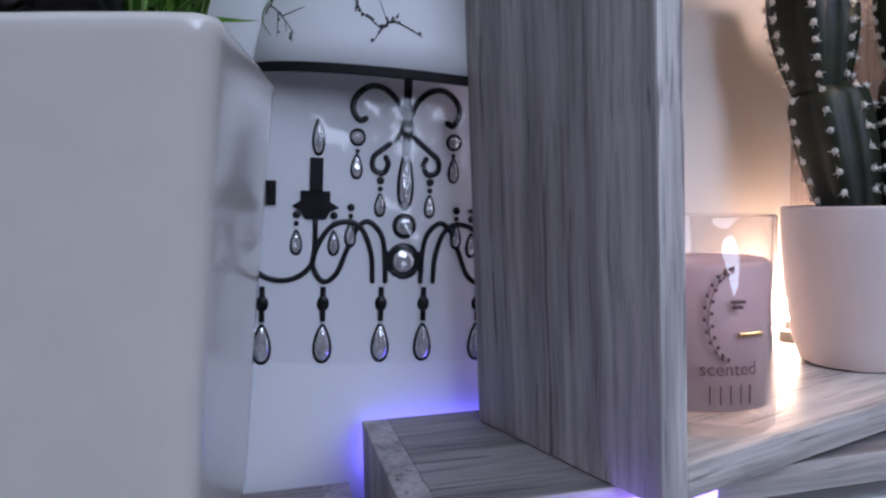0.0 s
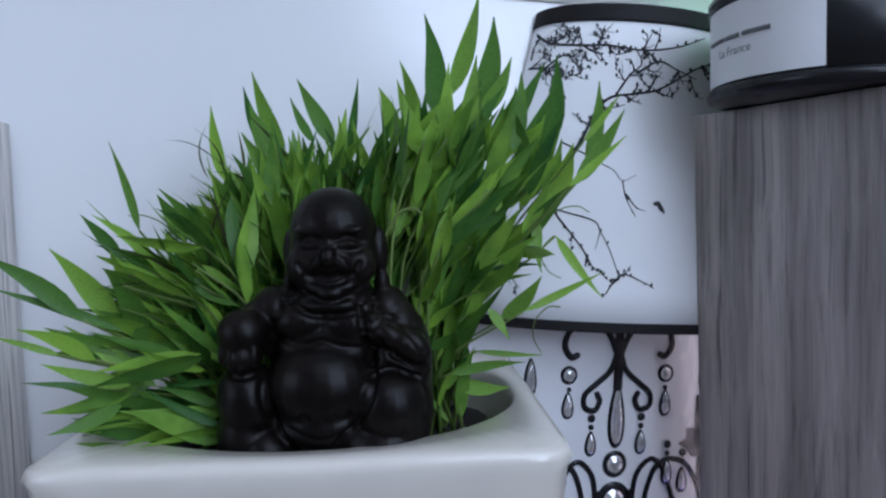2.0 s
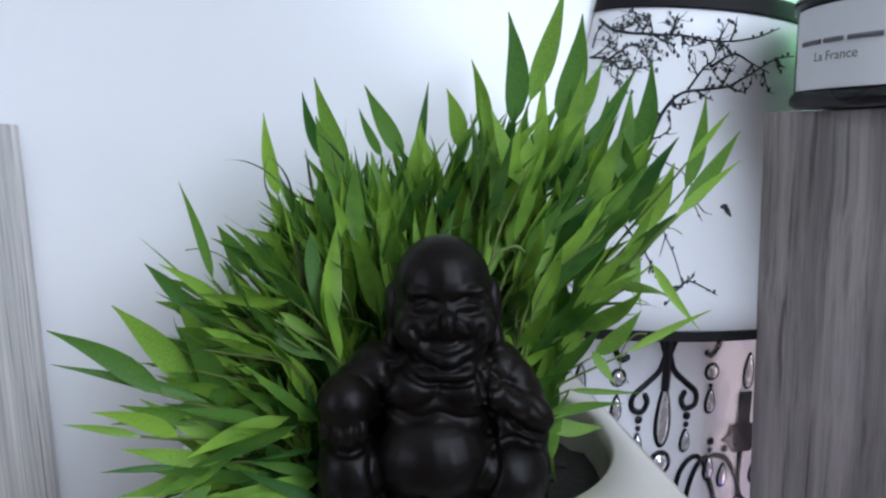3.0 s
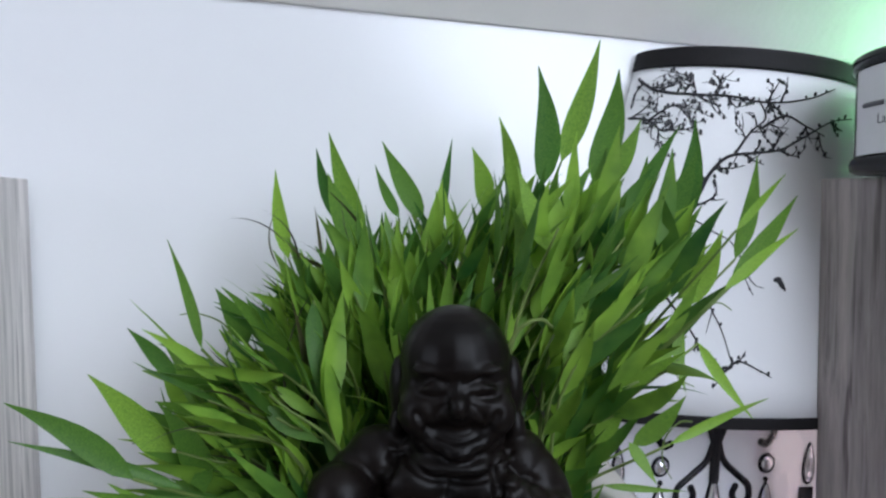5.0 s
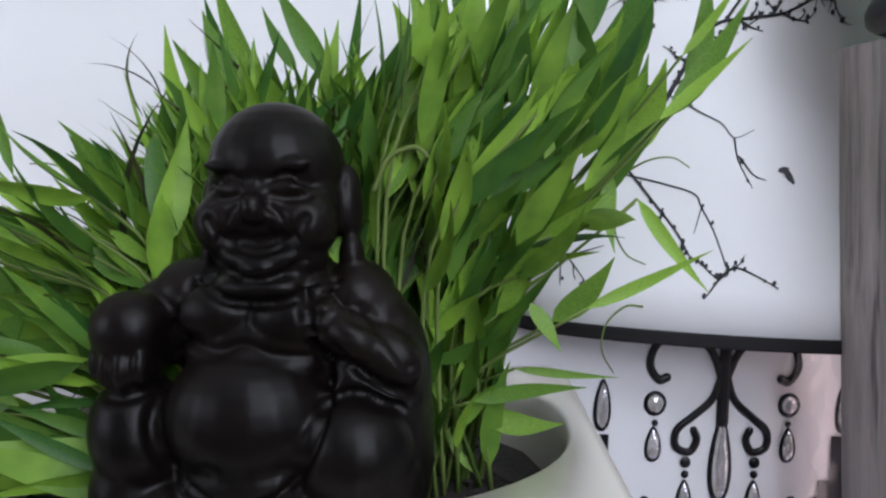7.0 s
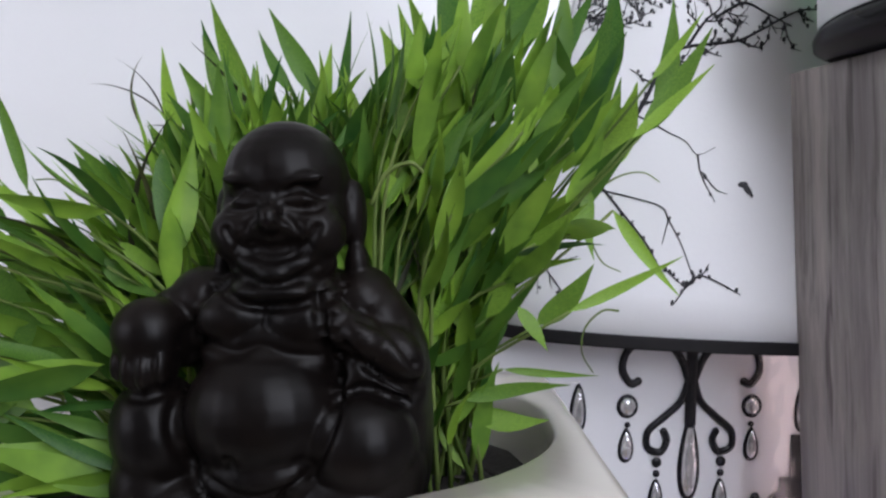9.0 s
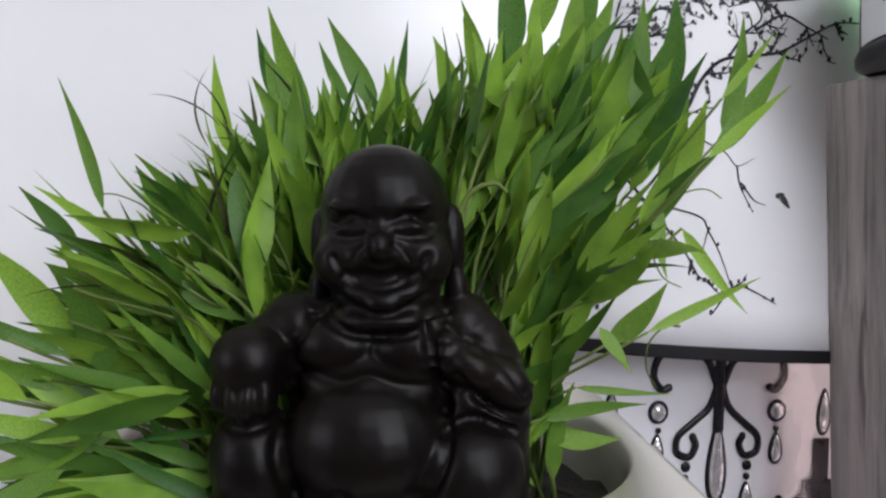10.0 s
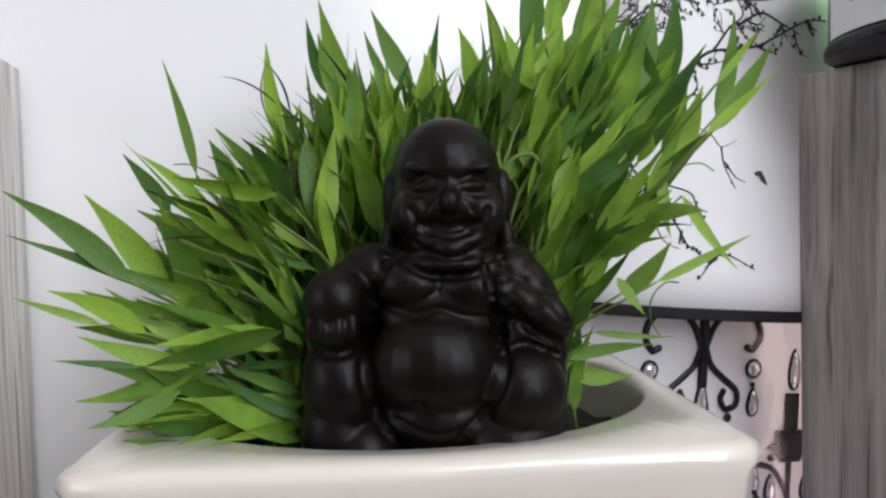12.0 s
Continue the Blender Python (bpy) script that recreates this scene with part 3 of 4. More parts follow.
def twig(bm, points, radius, depth=0, spread=1.0, buds=0.3):
    """A branch drawn on the shade, with side twigs and buds."""
    path = [(p.x, p.y) for p in spline([Vector((u, f * 166, 0)) for u, f in points], 6)]
    tube([shade_uv(u, f / 166) for u, f in path], radius * 0.78, 5, bm, taper=0.35)
    for i in range(2, len(path) - 1, 3 if depth else 2):
        if rng.random() < buds:
            q = shade_uv(path[i][0] + rng.uniform(-1, 1), (path[i][1] + rng.uniform(-0.3, 1.4)) / 166)
            s = rng.uniform(0.0005, 0.0009)
            ball(bm, q, (s, 0.0002, s * 1.4), (0, rng.uniform(-40, 40), 0), 7, 5)
        if depth < 2 and rng.random() < 0.6 * spread:
            dx, dz = path[i + 1][0] - path[i - 1][0], path[i + 1][1] - path[i - 1][1]
            a = math.atan2(dz, dx) + rng.choice((-1, 1)) * rng.uniform(0.5, 1.1)
            ln = rng.uniform(5, 13) * (0.6 if depth else 1)
            end = [(path[i][0] + ln * k * math.cos(a + 0.25 * k), (path[i][1] + ln * k * math.sin(a + 0.25 * k)) / 166) for k in (0, 0.5, 1)]
            if max(e[1] for e in end) < 0.95 and min(e[1] for e in end) > 0.05:
                twig(bm, end, radius * 0.62, depth + 1, spread, buds * 0.8)


bm = bmesh.new()
twig(bm, [(-46, 0.52), (-39, 0.61), (-35, 0.67), (-28, 0.72), (-17, 0.735), (-5, 0.75), (4, 0.78), (21, 0.84), (36, 0.86)], 0.0012, 0, 0.7, 0.9)
twig(bm, [(-25, 0.73), (-19, 0.79), (-13, 0.83), (-17, 0.88)], 0.0008, 0, 1.2)
twig(bm, [(-15, 0.80), (-4, 0.84), (7, 0.82), (18, 0.80)], 0.0008, 0, 1.2)
twig(bm, [(-60, 0.93), (-55, 0.89), (-42, 0.88), (-30, 0.88), (-13, 0.87), (6, 0.89), (22, 0.93)], 0.0010, 0, 1.3, 0.7)
twig(bm, [(-42, 0.88), (-44, 0.94)], 0.0006, 0, 1.0)
twig(bm, [(-35, 0.88), (-32, 0.94)], 0.0006, 0, 1.0)
twig(bm, [(-13, 0.87), (-8, 0.93)], 0.0006, 0, 1.0)
twig(bm, [(-65, 0.82), (-58, 0.81), (-53, 0.78), (-47, 0.80)], 0.0009, 0, 1.2, 0.7)
twig(bm, [(-58, 0.81), (-50, 0.85), (-44, 0.84)], 0.0007, 0, 1.2, 0.7)
part("upper_branch_print", bm, M_INK, shade, "black printed branches with buds")
bm = bmesh.new()
twig(bm, [(-62, 0.44), (-49, 0.34), (-45, 0.31), (-37, 0.25), (-32, 0.20), (-29, 0.19), (-25, 0.17), (-21, 0.15)], 0.0007, 1, 0.3, 0.9)
twig(bm, [(-21, 0.15), (-18, 0.17), (-14, 0.18), (-5, 0.16), (2, 0.14)], 0.0008, 1, 0.3, 0.5)
twig(bm, [(-21, 0.15), (-24, 0.12), (-25, 0.11)], 0.0006, 2, 0.3, 0.9)
twig(bm, [(-60, 0.38), (-44, 0.36), (-32, 0.34), (-29, 0.31), (-24, 0.26), (-19, 0.19), (-18, 0.17)], 0.0005, 2, 0.4, 0.2)
twig(bm, [(-29, 0.31), (-31, 0.25)], 0.0004, 2, 0.3, 0.1)
twig(bm, [(-50, 0.58), (-37, 0.54), (-31, 0.52), (-24, 0.50), (-19, 0.47), (-12, 0.49)], 0.0005, 2, 0.4, 0.1)
twig(bm, [(-19, 0.47), (-17, 0.42), (-11, 0.36)], 0.0005, 2, 0.4, 0.1)
twig(bm, [(-17, 0.43), (-11, 0.39), (-6, 0.38)], 0.0005, 2, 0.4, 0.1)
twig(bm, [(-86, 0.20), (-80, 0.22), (-74, 0.18), (-67, 0.12)], 0.0006, 1, 0.5, 0.4)
twig(bm, [(-74, 0.18), (-62, 0.21)], 0.0005, 2, 0.5, 0.4)
twig(bm, [(-76, 0.20), (-76, 0.11)], 0.0004, 2, 0.5, 0.2)
part("lower_branch_print", bm, M_INK, shade, "black printed branches with buds")
bm = bmesh.new()
c = shade_uv(2.3, 0.395)
for du, dz, ru, rz, ang in ((0, 0, 0.0030, 0.0013, 50), (-0.002, 0.0018, 0.0022, 0.0012, -10), (0.0018, -0.002, 0.0014, 0.0007, 60)):
    ball(bm, c + Vector((du, 0, dz)), (ru, 0.0002, rz), (0, ang, 0), 10, 6)
part("bird_print", bm, M_INK, shade, "small black printed silhouette")

sticker = empty("chandelier_sticker", pose(0.0885, WALL, 1.374, 0, LEAN_DEG, 0) @ Matrix.Diagonal((1, 1, 1.03, 1)), "raised black chandelier wall sticker with silvery gems", "wall sticker")
OUT = Vector((0, -1, 0))


def flat_curve(points, width, name="scroll", mirror=True):
    """A raised black line; points in millimetres: right, down."""
    for s in ((1, -1) if mirror else (1,)):
        pts = spline([Vector((s * u / 1000, -0.0006, -w / 1000)) for u, w in points])
        bm = tube(pts, width / 2000, 10, flat=(OUT, 0.55))
        for p in (pts[0], pts[-1]):
            ball(bm, p, (width / 1900, width / 3400, width / 1900), u=10, v=8)
        part(name, bm, M_BLACK, sticker, "", True)


def drop(u, w, rx, rz, sharp=0.9, frame_out=1.5, name="gem"):
    """A teardrop gem in a black frame; its middle, half width and half height in millimetres."""
    for grow, thick, mat, nm in ((frame_out, 0.9, M_BLACK, "gem_frame"), (0, 2.0, M_GEM, name)):
        bm = bmesh.new()
        rings = []
        n = 24
        for lift, k in ((0.0002, 1.0), (thick * 0.0005, 0.97), (thick * 0.001, 0.72), (thick * 0.00122, 0.4)):
            ring = []
            for i in range(n):
                a = 2 * math.pi * i / n
                x = (rx + grow) * math.sin(a) * (1 - sharp * 0.5 * (1 + math.cos(a)) ** 1.2 / 2)
                z = (rz + grow) * math.cos(a)
                ring.append(bm.verts.new((u / 1000 + x * k / 1000, -lift, -w / 1000 + z * k / 1000)))
            rings.append(ring)
        for a, b in zip(rings, rings[1:]):
            for i in range(n):
                bm.faces.new((a[i], b[i], b[(i + 1) % n], a[(i + 1) % n]))
        bm.faces.new(rings[-1][::-1])
        part(nm, bm, mat, sticker, "", grow > 0)


def bead(u, w, r, stretch=1.0):
    part("bead", ball(bmesh.new(), (u / 1000, -0.0005, -w / 1000), (r / 1000, 0.0011, r * stretch / 1000), u=16, v=10), M_BLACK, sticker, "", True)


def plate(points, name, lift=0.0012):
    bm = bmesh.new()
    vs = [bm.verts.new((u / 1000, -0.0002, -w / 1000)) for u, w in points]
    f = bm.faces.new(vs)
    ext = bmesh.ops.extrude_face_region(bm, geom=[f])
    bmesh.ops.translate(bm, verts=[g for g in ext["geom"] if isinstance(g, bmesh.types.BMVert)], vec=OUT * lift)
    bmesh.ops.recalc_face_normals(bm, faces=bm.faces)
    part(name, bm, M_BLACK, sticker)


flat_curve([(0, -6), (0, 10), (0, 30), (0, 42)], 5.5, "column", False)
flat_curve([(-1.5, 23), (-6, 13), (-14, 6), (-23, 5), (-31, 11), (-33, 19), (-29, 25), (-25.5, 24)], 3.6)
flat_curve([(-1.5, 24), (-5, 33), (-13, 40), (-20, 46), (-20, 53), (-14, 55), (-11, 50), (-12.5, 46)], 3.4)
drop(0, 58, 4.6, 17, 0.95, 2.2)
drop(0, 86, 5.0, 5.2, 0.0, 2.6)
drop(0, 107, 6.6, 6.8, 0.0, 4.2)
for s in (-1, 1):
    plate([(s * 9.5, 101), (s * 12.8, 100.5), (s * 12.8, 114), (s * 9.5, 113.5)], "side_bar")
    drop(s * 30, 35, 3.6, 3.8, 0.0, 1.5)
    bead(s * 29.8, 43, 1.4)
    drop(s * 30.2, 52, 3.2, 6.2)
    bead(s * 15.5, 59.5, 2.4)
    bead(s * 15.5, 64.5, 1.7)
    drop(s * 15.5, 74, 3.0, 5.8)
    for u in (13.3, 48.5, 84):
        plate([(s * u - 1.6, 122.5), (s * u + 1.6, 122.5), (s * u + 1.6, 128), (s * u - 1.6, 128)], "hook")
        bead(s * u, 132.5, 3.8, 1.25)
        plate([(s * u - 1.6, 137), (s * u + 1.6, 137), (s * u + 1.6, 143), (s * u - 1.6, 143)], "hook")
        drop(s * u, 156, 5.4, 10.2, 0.9, 1.8)
    # candle
    c = s * 54
    plate([(c - 3.8, 48), (c + 4.0, 48), (c + 4.0, 68), (c - 3.8, 68)], "candle_body")
    plate([(c - 9, 67), (c + 8.5, 67), (c + 8.5, 73), (c + 14, 76.5), (c + 8.5, 79), (c + 6, 83.5), (c - 6, 83.5), (c - 9, 79), (c - 14, 76), (c - 9, 73)], "drip_cup")
    drop(c + 1, 36, 3.2, 9.5, 0.8, 1.6)
    for du, dw in ((-11, 0), (11, 0), (-21, -5)):
        bead(c + s * du, 81 + dw, 2.3)
        bead(c + s * du, 86 + dw, 1.6)
        drop(c + s * du, 97 + dw, 3.1, 6.2)
    plate([(s * 80 - 3, 62), (s * 80 + 3, 62), (s * 80 + 3, 76), (s * 80 - 3, 76)], "candle_body")
flat_curve([(-19, 119), (-20, 104), (-25, 90), (-33, 84.5), (-44, 87), (-52, 98), (-55, 110), (-49, 119.5), (-41, 115), (-35, 101), (-29, 88), (-22, 84), (-14, 92), (-11.5, 106), (-11, 119)], 3.2, "arm")
flat_curve([(-54, 84), (-54, 100), (-56, 110), (-64, 117), (-75, 119), (-86, 115), (-92, 104)], 3.2, "arm")
flat_curve([(-7, 113), (0, 116.5), (7, 113)], 3.0, "arm", False)
bm = bmesh.new()
n = 40
ring = [(0.105 * math.copysign(abs(math.cos(2 * math.pi * k / n)) ** 0.35, math.cos(2 * math.pi * k / n)), -0.080 + 0.088 * math.copysign(abs(math.sin(2 * math.pi * k / n)) ** 0.35, math.sin(2 * math.pi * k / n))) for k in range(n)]
bm.faces.new([bm.verts.new((x, -0.00245, z)) for x, z in ring])
film = part("clear_film", bm, M_FILM, sticker, "clear glossy plastic film")

# ---- square pot ----
POT = pose(-0.0818, 0.3302, 1.1350, 0, 0, -8.5)
PW, PD, PH = 0.0812, 0.0740, 0.2295
pot = empty("square_pot", POT, "cream glazed square ceramic planter with a round opening", "planter")


def rounded(w, d, corner, n=96):
    out = []
    for k in range(n):
        a = 2 * math.pi * (k + 0.5) / n
        c, s = math.cos(a), math.sin(a)
        p = corner
        r = (abs(c) ** p + abs(s) ** p) ** (-1 / p)
        out.append((w * r * c, d * r * s))
    return out


bm = bmesh.new()
rings = []
for f, grow, z in ((0.0, -0.006, 0.0), (0.0, -0.001, 0.002), (0.15, 0, 0.02), (0.5, 0, 0.5 * PH), (0.96, 0, PH - 0.008), (1.0, 0.0005, PH - 0.004), (1.0, -0.0005, PH - 0.0012), (1.0, -0.003, PH)):
    w, d = PW - 0.024 * (1 - f) + grow, PD - 0.016 * (1 - f) + grow
    rings.append([bm.verts.new((x, y, z)) for x, y in rounded(w, d, 26)])


def hole(w, d, z):
    """A slightly squared round ring inside the pot, sagging a little in the middle of the front."""
    out = []
    for k in range(96):
        c, q = math.cos(2 * math.pi * (k + 0.5) / 96), math.sin(2 * math.pi * (k + 0.5) / 96)
        r = (abs(c) ** 2.25 + abs(q) ** 2.25) ** (-1 / 2.25)
        out.append(bm.verts.new((w * r * c - 0.001, d * r * q + 0.0005, z)))
    return out


rings += [hole(0.0752, 0.0640, PH - 0.0003), hole(0.0740, 0.0628, PH - 0.0016), hole(0.0730, 0.0618, PH - 0.006), hole(0.0718, 0.0606, PH - 0.03), hole(0.060, 0.050, PH - 0.05)]
for v in bm.verts:      # hand-made rim: the front edge sags a little
    if v.co.z > PH - 0.01:
        v.co.z -= 0.0007 * math.exp(-(v.co.x / 0.03) ** 2) * (v.co.y < 0)
for a, b in zip(rings, rings[1:]):
    for k in range(96):
        j = (k + 1) % 96
        bm.faces.new((a[k], a[j], b[j], b[k]))
bm.faces.new(rings[0][::-1])
bm.faces.new(rings[-1])
body = part("body", bm, M_CERAMIC, pot, "", True)

rng = random.Random(21)
bm = bmesh.new()
grid = []
for i in range(15):
    r = i / 14
    grid.append([bm.verts.new((0.0720 * r * math.cos(2 * math.pi * k / 40) - 0.001, 0.0608 * r * math.sin(2 * math.pi * k / 40), PH - 0.0180 + 0.003 * noise.noise(Vector((r * 9 * math.cos(k / 6.4), r * 9 * math.sin(k / 6.4), 2))))) for k in range(40)])
for a, b in zip(grid[1:], grid[2:]):
    for k in range(40):
        bm.faces.new((a[k], a[(k + 1) % 40], b[(k + 1) % 40], b[k]))
bm.faces.new(grid[1])
for vv in grid[0]:
    bm.verts.remove(vv)
soil = part("soil", bm, M_SOIL, pot, "dark dry potting soil", True)

bm = bmesh.new()
for _ in range(110):
    a, r = rng.uniform(0, 6.28), math.sqrt(rng.random())
    q = rng.uniform(0.0012, 0.0038)
    ball(bm, (0.066 * r * math.cos(a), 0.055 * r * math.sin(a), PH - 0.0165 + rng.uniform(-0.001, 0.002)), (q, q * rng.uniform(0.3, 0.8), q * rng.uniform(0.15, 0.5)), (rng.uniform(-30, 30), rng.uniform(-30, 30), rng.uniform(0, 180)), 7, 5)
tagged(part("soil_litter", bm, M_SOIL, pot, "dark crumbs of soil and bark"), kind="stuff")

# ---- statue ----


def seated_statue(m):
    """One smooth body made of overlapping rounded forms; millimetres and a tilt, front towards -y."""
    forms = [
        # head: skull, face, jowls, chin, ears with long lobes
        (-0.6, 1, 83.5, 14.2, 14.6, 14.2, 0), (-0.6, -1, 76, 14.4, 13, 14, 0), (-8.2, -7.5, 72.5, 6.8, 6.4, 6.6, 0), (7.6, -7.5, 72.5, 6.8, 6.4, 6.6, 0), (0, -5.5, 66, 12, 8.6, 5.6, 0), (0, -12.0, 64, 4.2, 3, 2.6, 0),
        (0, -14.0, 75.5, 2.6, 3.0, 3.2, 0), (-3, -12.6, 74, 2.2, 2.0, 1.8, 0), (3, -12.6, 74, 2.2, 2.0, 1.8, 0), (0, -11.6, 79, 1.8, 2.4, 4.0, 0), (-6.4, -11.2, 83.4, 5.0, 2.2, 1.5, 10), (6.2, -11.2, 83.4, 5.0, 2.2, 1.5, -10),
        (-6.4, -10.8, 79.4, 3.2, 1.9, 1.5, 8), (6.2, -10.8, 79.4, 3.2, 1.9, 1.5, -8), (0, -11.6, 67.6, 4.6, 2.0, 1.2, 0),
        (-15.2, 2.5, 76, 2.6, 4.2, 8.5, 0), (14.4, 2.5, 76, 2.6, 4.2, 8.5, 0), (-15.4, 1, 66, 2.8, 3.2, 5.0, 0), (14.8, 1, 65.5, 2.8, 3.2, 5.0, 0),
        # neck fold, chest and belly
        (0, -4.5, 60.2, 13.5, 10.5, 3.6, 0), (-2, 3, 55, 19, 14, 12, 0), (-10.5, -7, 55, 9.5, 7, 6.4, 0), (5.0, -7, 54, 9.5, 7, 6.6, 0), (-3, -6, 47, 16, 8, 8, 0), (-4.5, -7.5, 34.5, 17.2, 14.2, 14.5, 0),
        (0, 5, 44, 25, 14, 22, 0), (-2, 5, 22, 33, 14, 22, 0), (-2, 2, 8, 34, 19, 9, 0), (-4, -7, 22, 16, 12, 9, 0),
        # arm with the fist on the raised knee
        (-20, 3, 57, 9.5, 10, 8.5, 25), (-25.5, 0, 52, 8.5, 9, 9.5, 0), (-29.5, -5, 50.5, 8.4, 9, 8.6, 0), (-29, -8.5, 51.5, 8.2, 7.8, 8.0, 0),
        (-34.6, -11.2, 45, 1.9, 2.6, 4.2, 0), (-31.2, -13.2, 44.2, 1.9, 2.8, 4.6, 0), (-27.7, -13.6, 44.2, 1.9, 2.8, 4.6, 0), (-24.3, -12.6, 44.8, 1.8, 2.6, 4.2, 0), (-29.5, -9, 44, 7.0, 5, 5, 0),
        (-28.0, -7.5, 30, 10.2, 10.6, 13, -8), (-29.5, -6, 18, 9.6, 11, 14, 0), (-22, -9, 12, 9, 9.5, 10, -20), (-18, -12, 5, 10, 7, 6, 0),
        # arm that holds the beads before the chest, its wide sleeve
        (16.0, 3, 57, 7.6, 9.5, 8, -30), (20.2, 1, 50, 7.2, 9, 10.5, 0), (23.5, -7.0, 47.0, 8.6, 6.2, 5.2, 38), (18.0, -9.6, 50.5, 6.6, 5.4, 4.8, 38), (13.0, -10.0, 53.0, 3.4, 3.4, 5.4, 0),
        (12.0, -12.2, 56.2, 2.8, 1.6, 1.4, 0), (11.8, -12.6, 53.4, 3.0, 1.6, 1.4, 0), (12.0, -12.2, 50.6, 2.8, 1.6, 1.4, 0),
        (26.4, 2, 42, 4.2, 11, 14, -6), (27.4, 4, 28, 3.4, 11, 17, 0), (17, -6.2, 42.5, 5.5, 5, 4, 30), (13.2, -9.5, 39.8, 4.8, 2.4, 1.6, -24), (23.0, -7.5, 40, 5.6, 3.4, 1.8, 24),
        # bent leg
        (16.8, -8.5, 28, 12.2, 11.2, 11.6, 0), (21, -4, 21, 9.0, 11.5, 12, 0), (14, -9, 14, 12.5, 9.5, 10, 0), (6, -10, 6, 12, 8, 6, 0),
    ]
    bm = bmesh.new()
    for x, y, z, rx, ry, rz, tilt in forms:
        ball(bm, (x / 1000, y / 1000, z / 1000), (rx / 1000, ry / 1000, rz / 1000), (0, tilt, 0), 20, 14)
    ob = part("seated_statue", bm, M_STATUE, None, "", True)
    ob.matrix_world = m
    re = ob.modifiers.new("remesh", "REMESH")
    re.mode, re.voxel_size, re.use_smooth_shade = "VOXEL", 0.0005, True
    sm = ob.modifiers.new("smooth", "SMOOTH")
    sm.factor, sm.iterations = 0.5, 20
    bpy.context.view_layer.update()
    done = bpy.data.meshes.new_from_object(ob.evaluated_get(bpy.context.evaluated_depsgraph_get()))
    ob.modifiers.clear()
    ob.data = done
    n = len(done.vertices)
    co, nr = np.empty(n * 3), np.empty(n * 3)
    done.vertices.foreach_get("co", co)
    done.vertices.foreach_get("normal", nr)
    co, nr = co.reshape(-1, 3), nr.reshape(-1, 3)

    def groove(points, width, depth, behind=-4):
        """Press a soft line into the front."""
        line = np.array([(p.x, p.z) for p in spline([Vector((x, 0, z)) for x, z in points], 10)]) / 1000
        front = np.nonzero(co[:, 1] < behind / 1000)[0]
        near = np.full(len(front), 1.0)
        for a, b in zip(line, line[1:]):
            ab = b - a
            t = np.clip(((co[front][:, (0, 2)] - a) @ ab) / (ab @ ab), 0, 1)
            near = np.minimum(near, np.linalg.norm(co[front][:, (0, 2)] - a - t[:, None] * ab, axis=1))
        co[front] -= nr[front] * (0.75 * depth / 1000 * np.exp(-(near / (width / 1000)) ** 2))[:, None]

    groove([(-9.5, 73.5), (-6.5, 69.2), (0, 67.2), (6.5, 69.2), (9.5, 73.5)], 1.1, 1.5)
    groove([(-5, 70.2), (0, 69), (5, 70.2)], 1.3, 1.6)
    groove([(-9, 65.5), (-4, 62.6), (0, 61.8), (4, 62.6), (9, 65.5)], 0.9, 0.9)
    for k in (-1, 1):
        groove([(k * 3.2, 81.0), (k * 6.2, 81.8), (k * 10.0, 80)], 0.9, 1.4)
        groove([(k * 3.2, 78.0), (k * 6.2, 77.4), (k * 9.6, 77.6)], 0.8, 1.0)
        groove([(k * 3.0, 76), (k * 5.4, 73.5), (k * 8, 69)], 0.8, 0.8)
    groove([(-1, 80.5), (0, 81.5), (1, 80.5)], 1.4, 0.8)
    groove([(-14, 62.2), (-6, 57.8), (0, 57.2), (6, 57.8), (13, 61.5)], 1.0, 1.3)
    groove([(-17, 50), (-9, 48.2), (-3, 49.6), (3, 47.6), (9.5, 46.5)], 1.2, 1.5)
    groove([(-15, 62), (-19.5, 54), (-21, 44), (-21.5, 33), (-18, 22), (-12, 16)], 1.3, 2.0)
    groove([(9, 61), (10.5, 50), (12.5, 42), (12.5, 34), (7, 23), (2, 18)], 1.3, 2.2)
    groove([(-14, 23), (-4, 19.6), (6, 22)], 1.0, 1.0)
    groove([(15, 49), (21, 42.6), (28.5, 38.2)], 1.1, 1.5)
    groove([(18, 55), (24, 51.5), (29, 45)], 1.0, 1.2)
    groove([(12, 37.4), (18, 40), (27, 36.5)], 1.0, 1.3)
    groove([(-38, 41.5), (-29, 39), (-21, 40.5)], 1.1, 1.6)
    groove([(-8.2, 27), (-8, 26.4), (-7.8, 27)], 1.1, 1.3)
    done.vertices.foreach_set("co", co.ravel())
    done.update()
    return tagged(ob, "dark brown resin seated laughing statue in the planter", "statue")


seated_statue(pose(-0.0790, 0.2850, 1.3465, 0, 0, -13))

# ---- leafy grass plant ----


def blade(length, width, bend, fold, n=7, kink=0.0):
    """Rows of (left, middle, right) of a lance-shaped leaf growing along +z and bending towards -y."""
    rows, z, y, ang = [], 0.0, 0.0, 0.0
    for i in range(n + 1):
        f = i / n
        w = width * 0.5 * (math.sin(math.pi * min(1, f ** 0.64)) ** 1.1 if 0 < f < 1 else 0.03)
        sway = kink * math.sin(math.pi * f) * length
        rows.append((Vector((sway - w, y - w * fold, z)), Vector((sway, y, z)), Vector((sway + w, y - w * fold, z))))
        ang += bend / n
        z += length / n * math.cos(ang)
        y -= length / n * math.sin(ang)
    return rows


def add_blade(bm, rows, m, thick=0.00022):
    front = [[bm.verts.new(m @ p) for p in r] for r in rows]
    for a, b in zip(front, front[1:]):
        for k in range(2):
            bm.faces.new((a[k], a[k + 1], b[k + 1], b[k]))


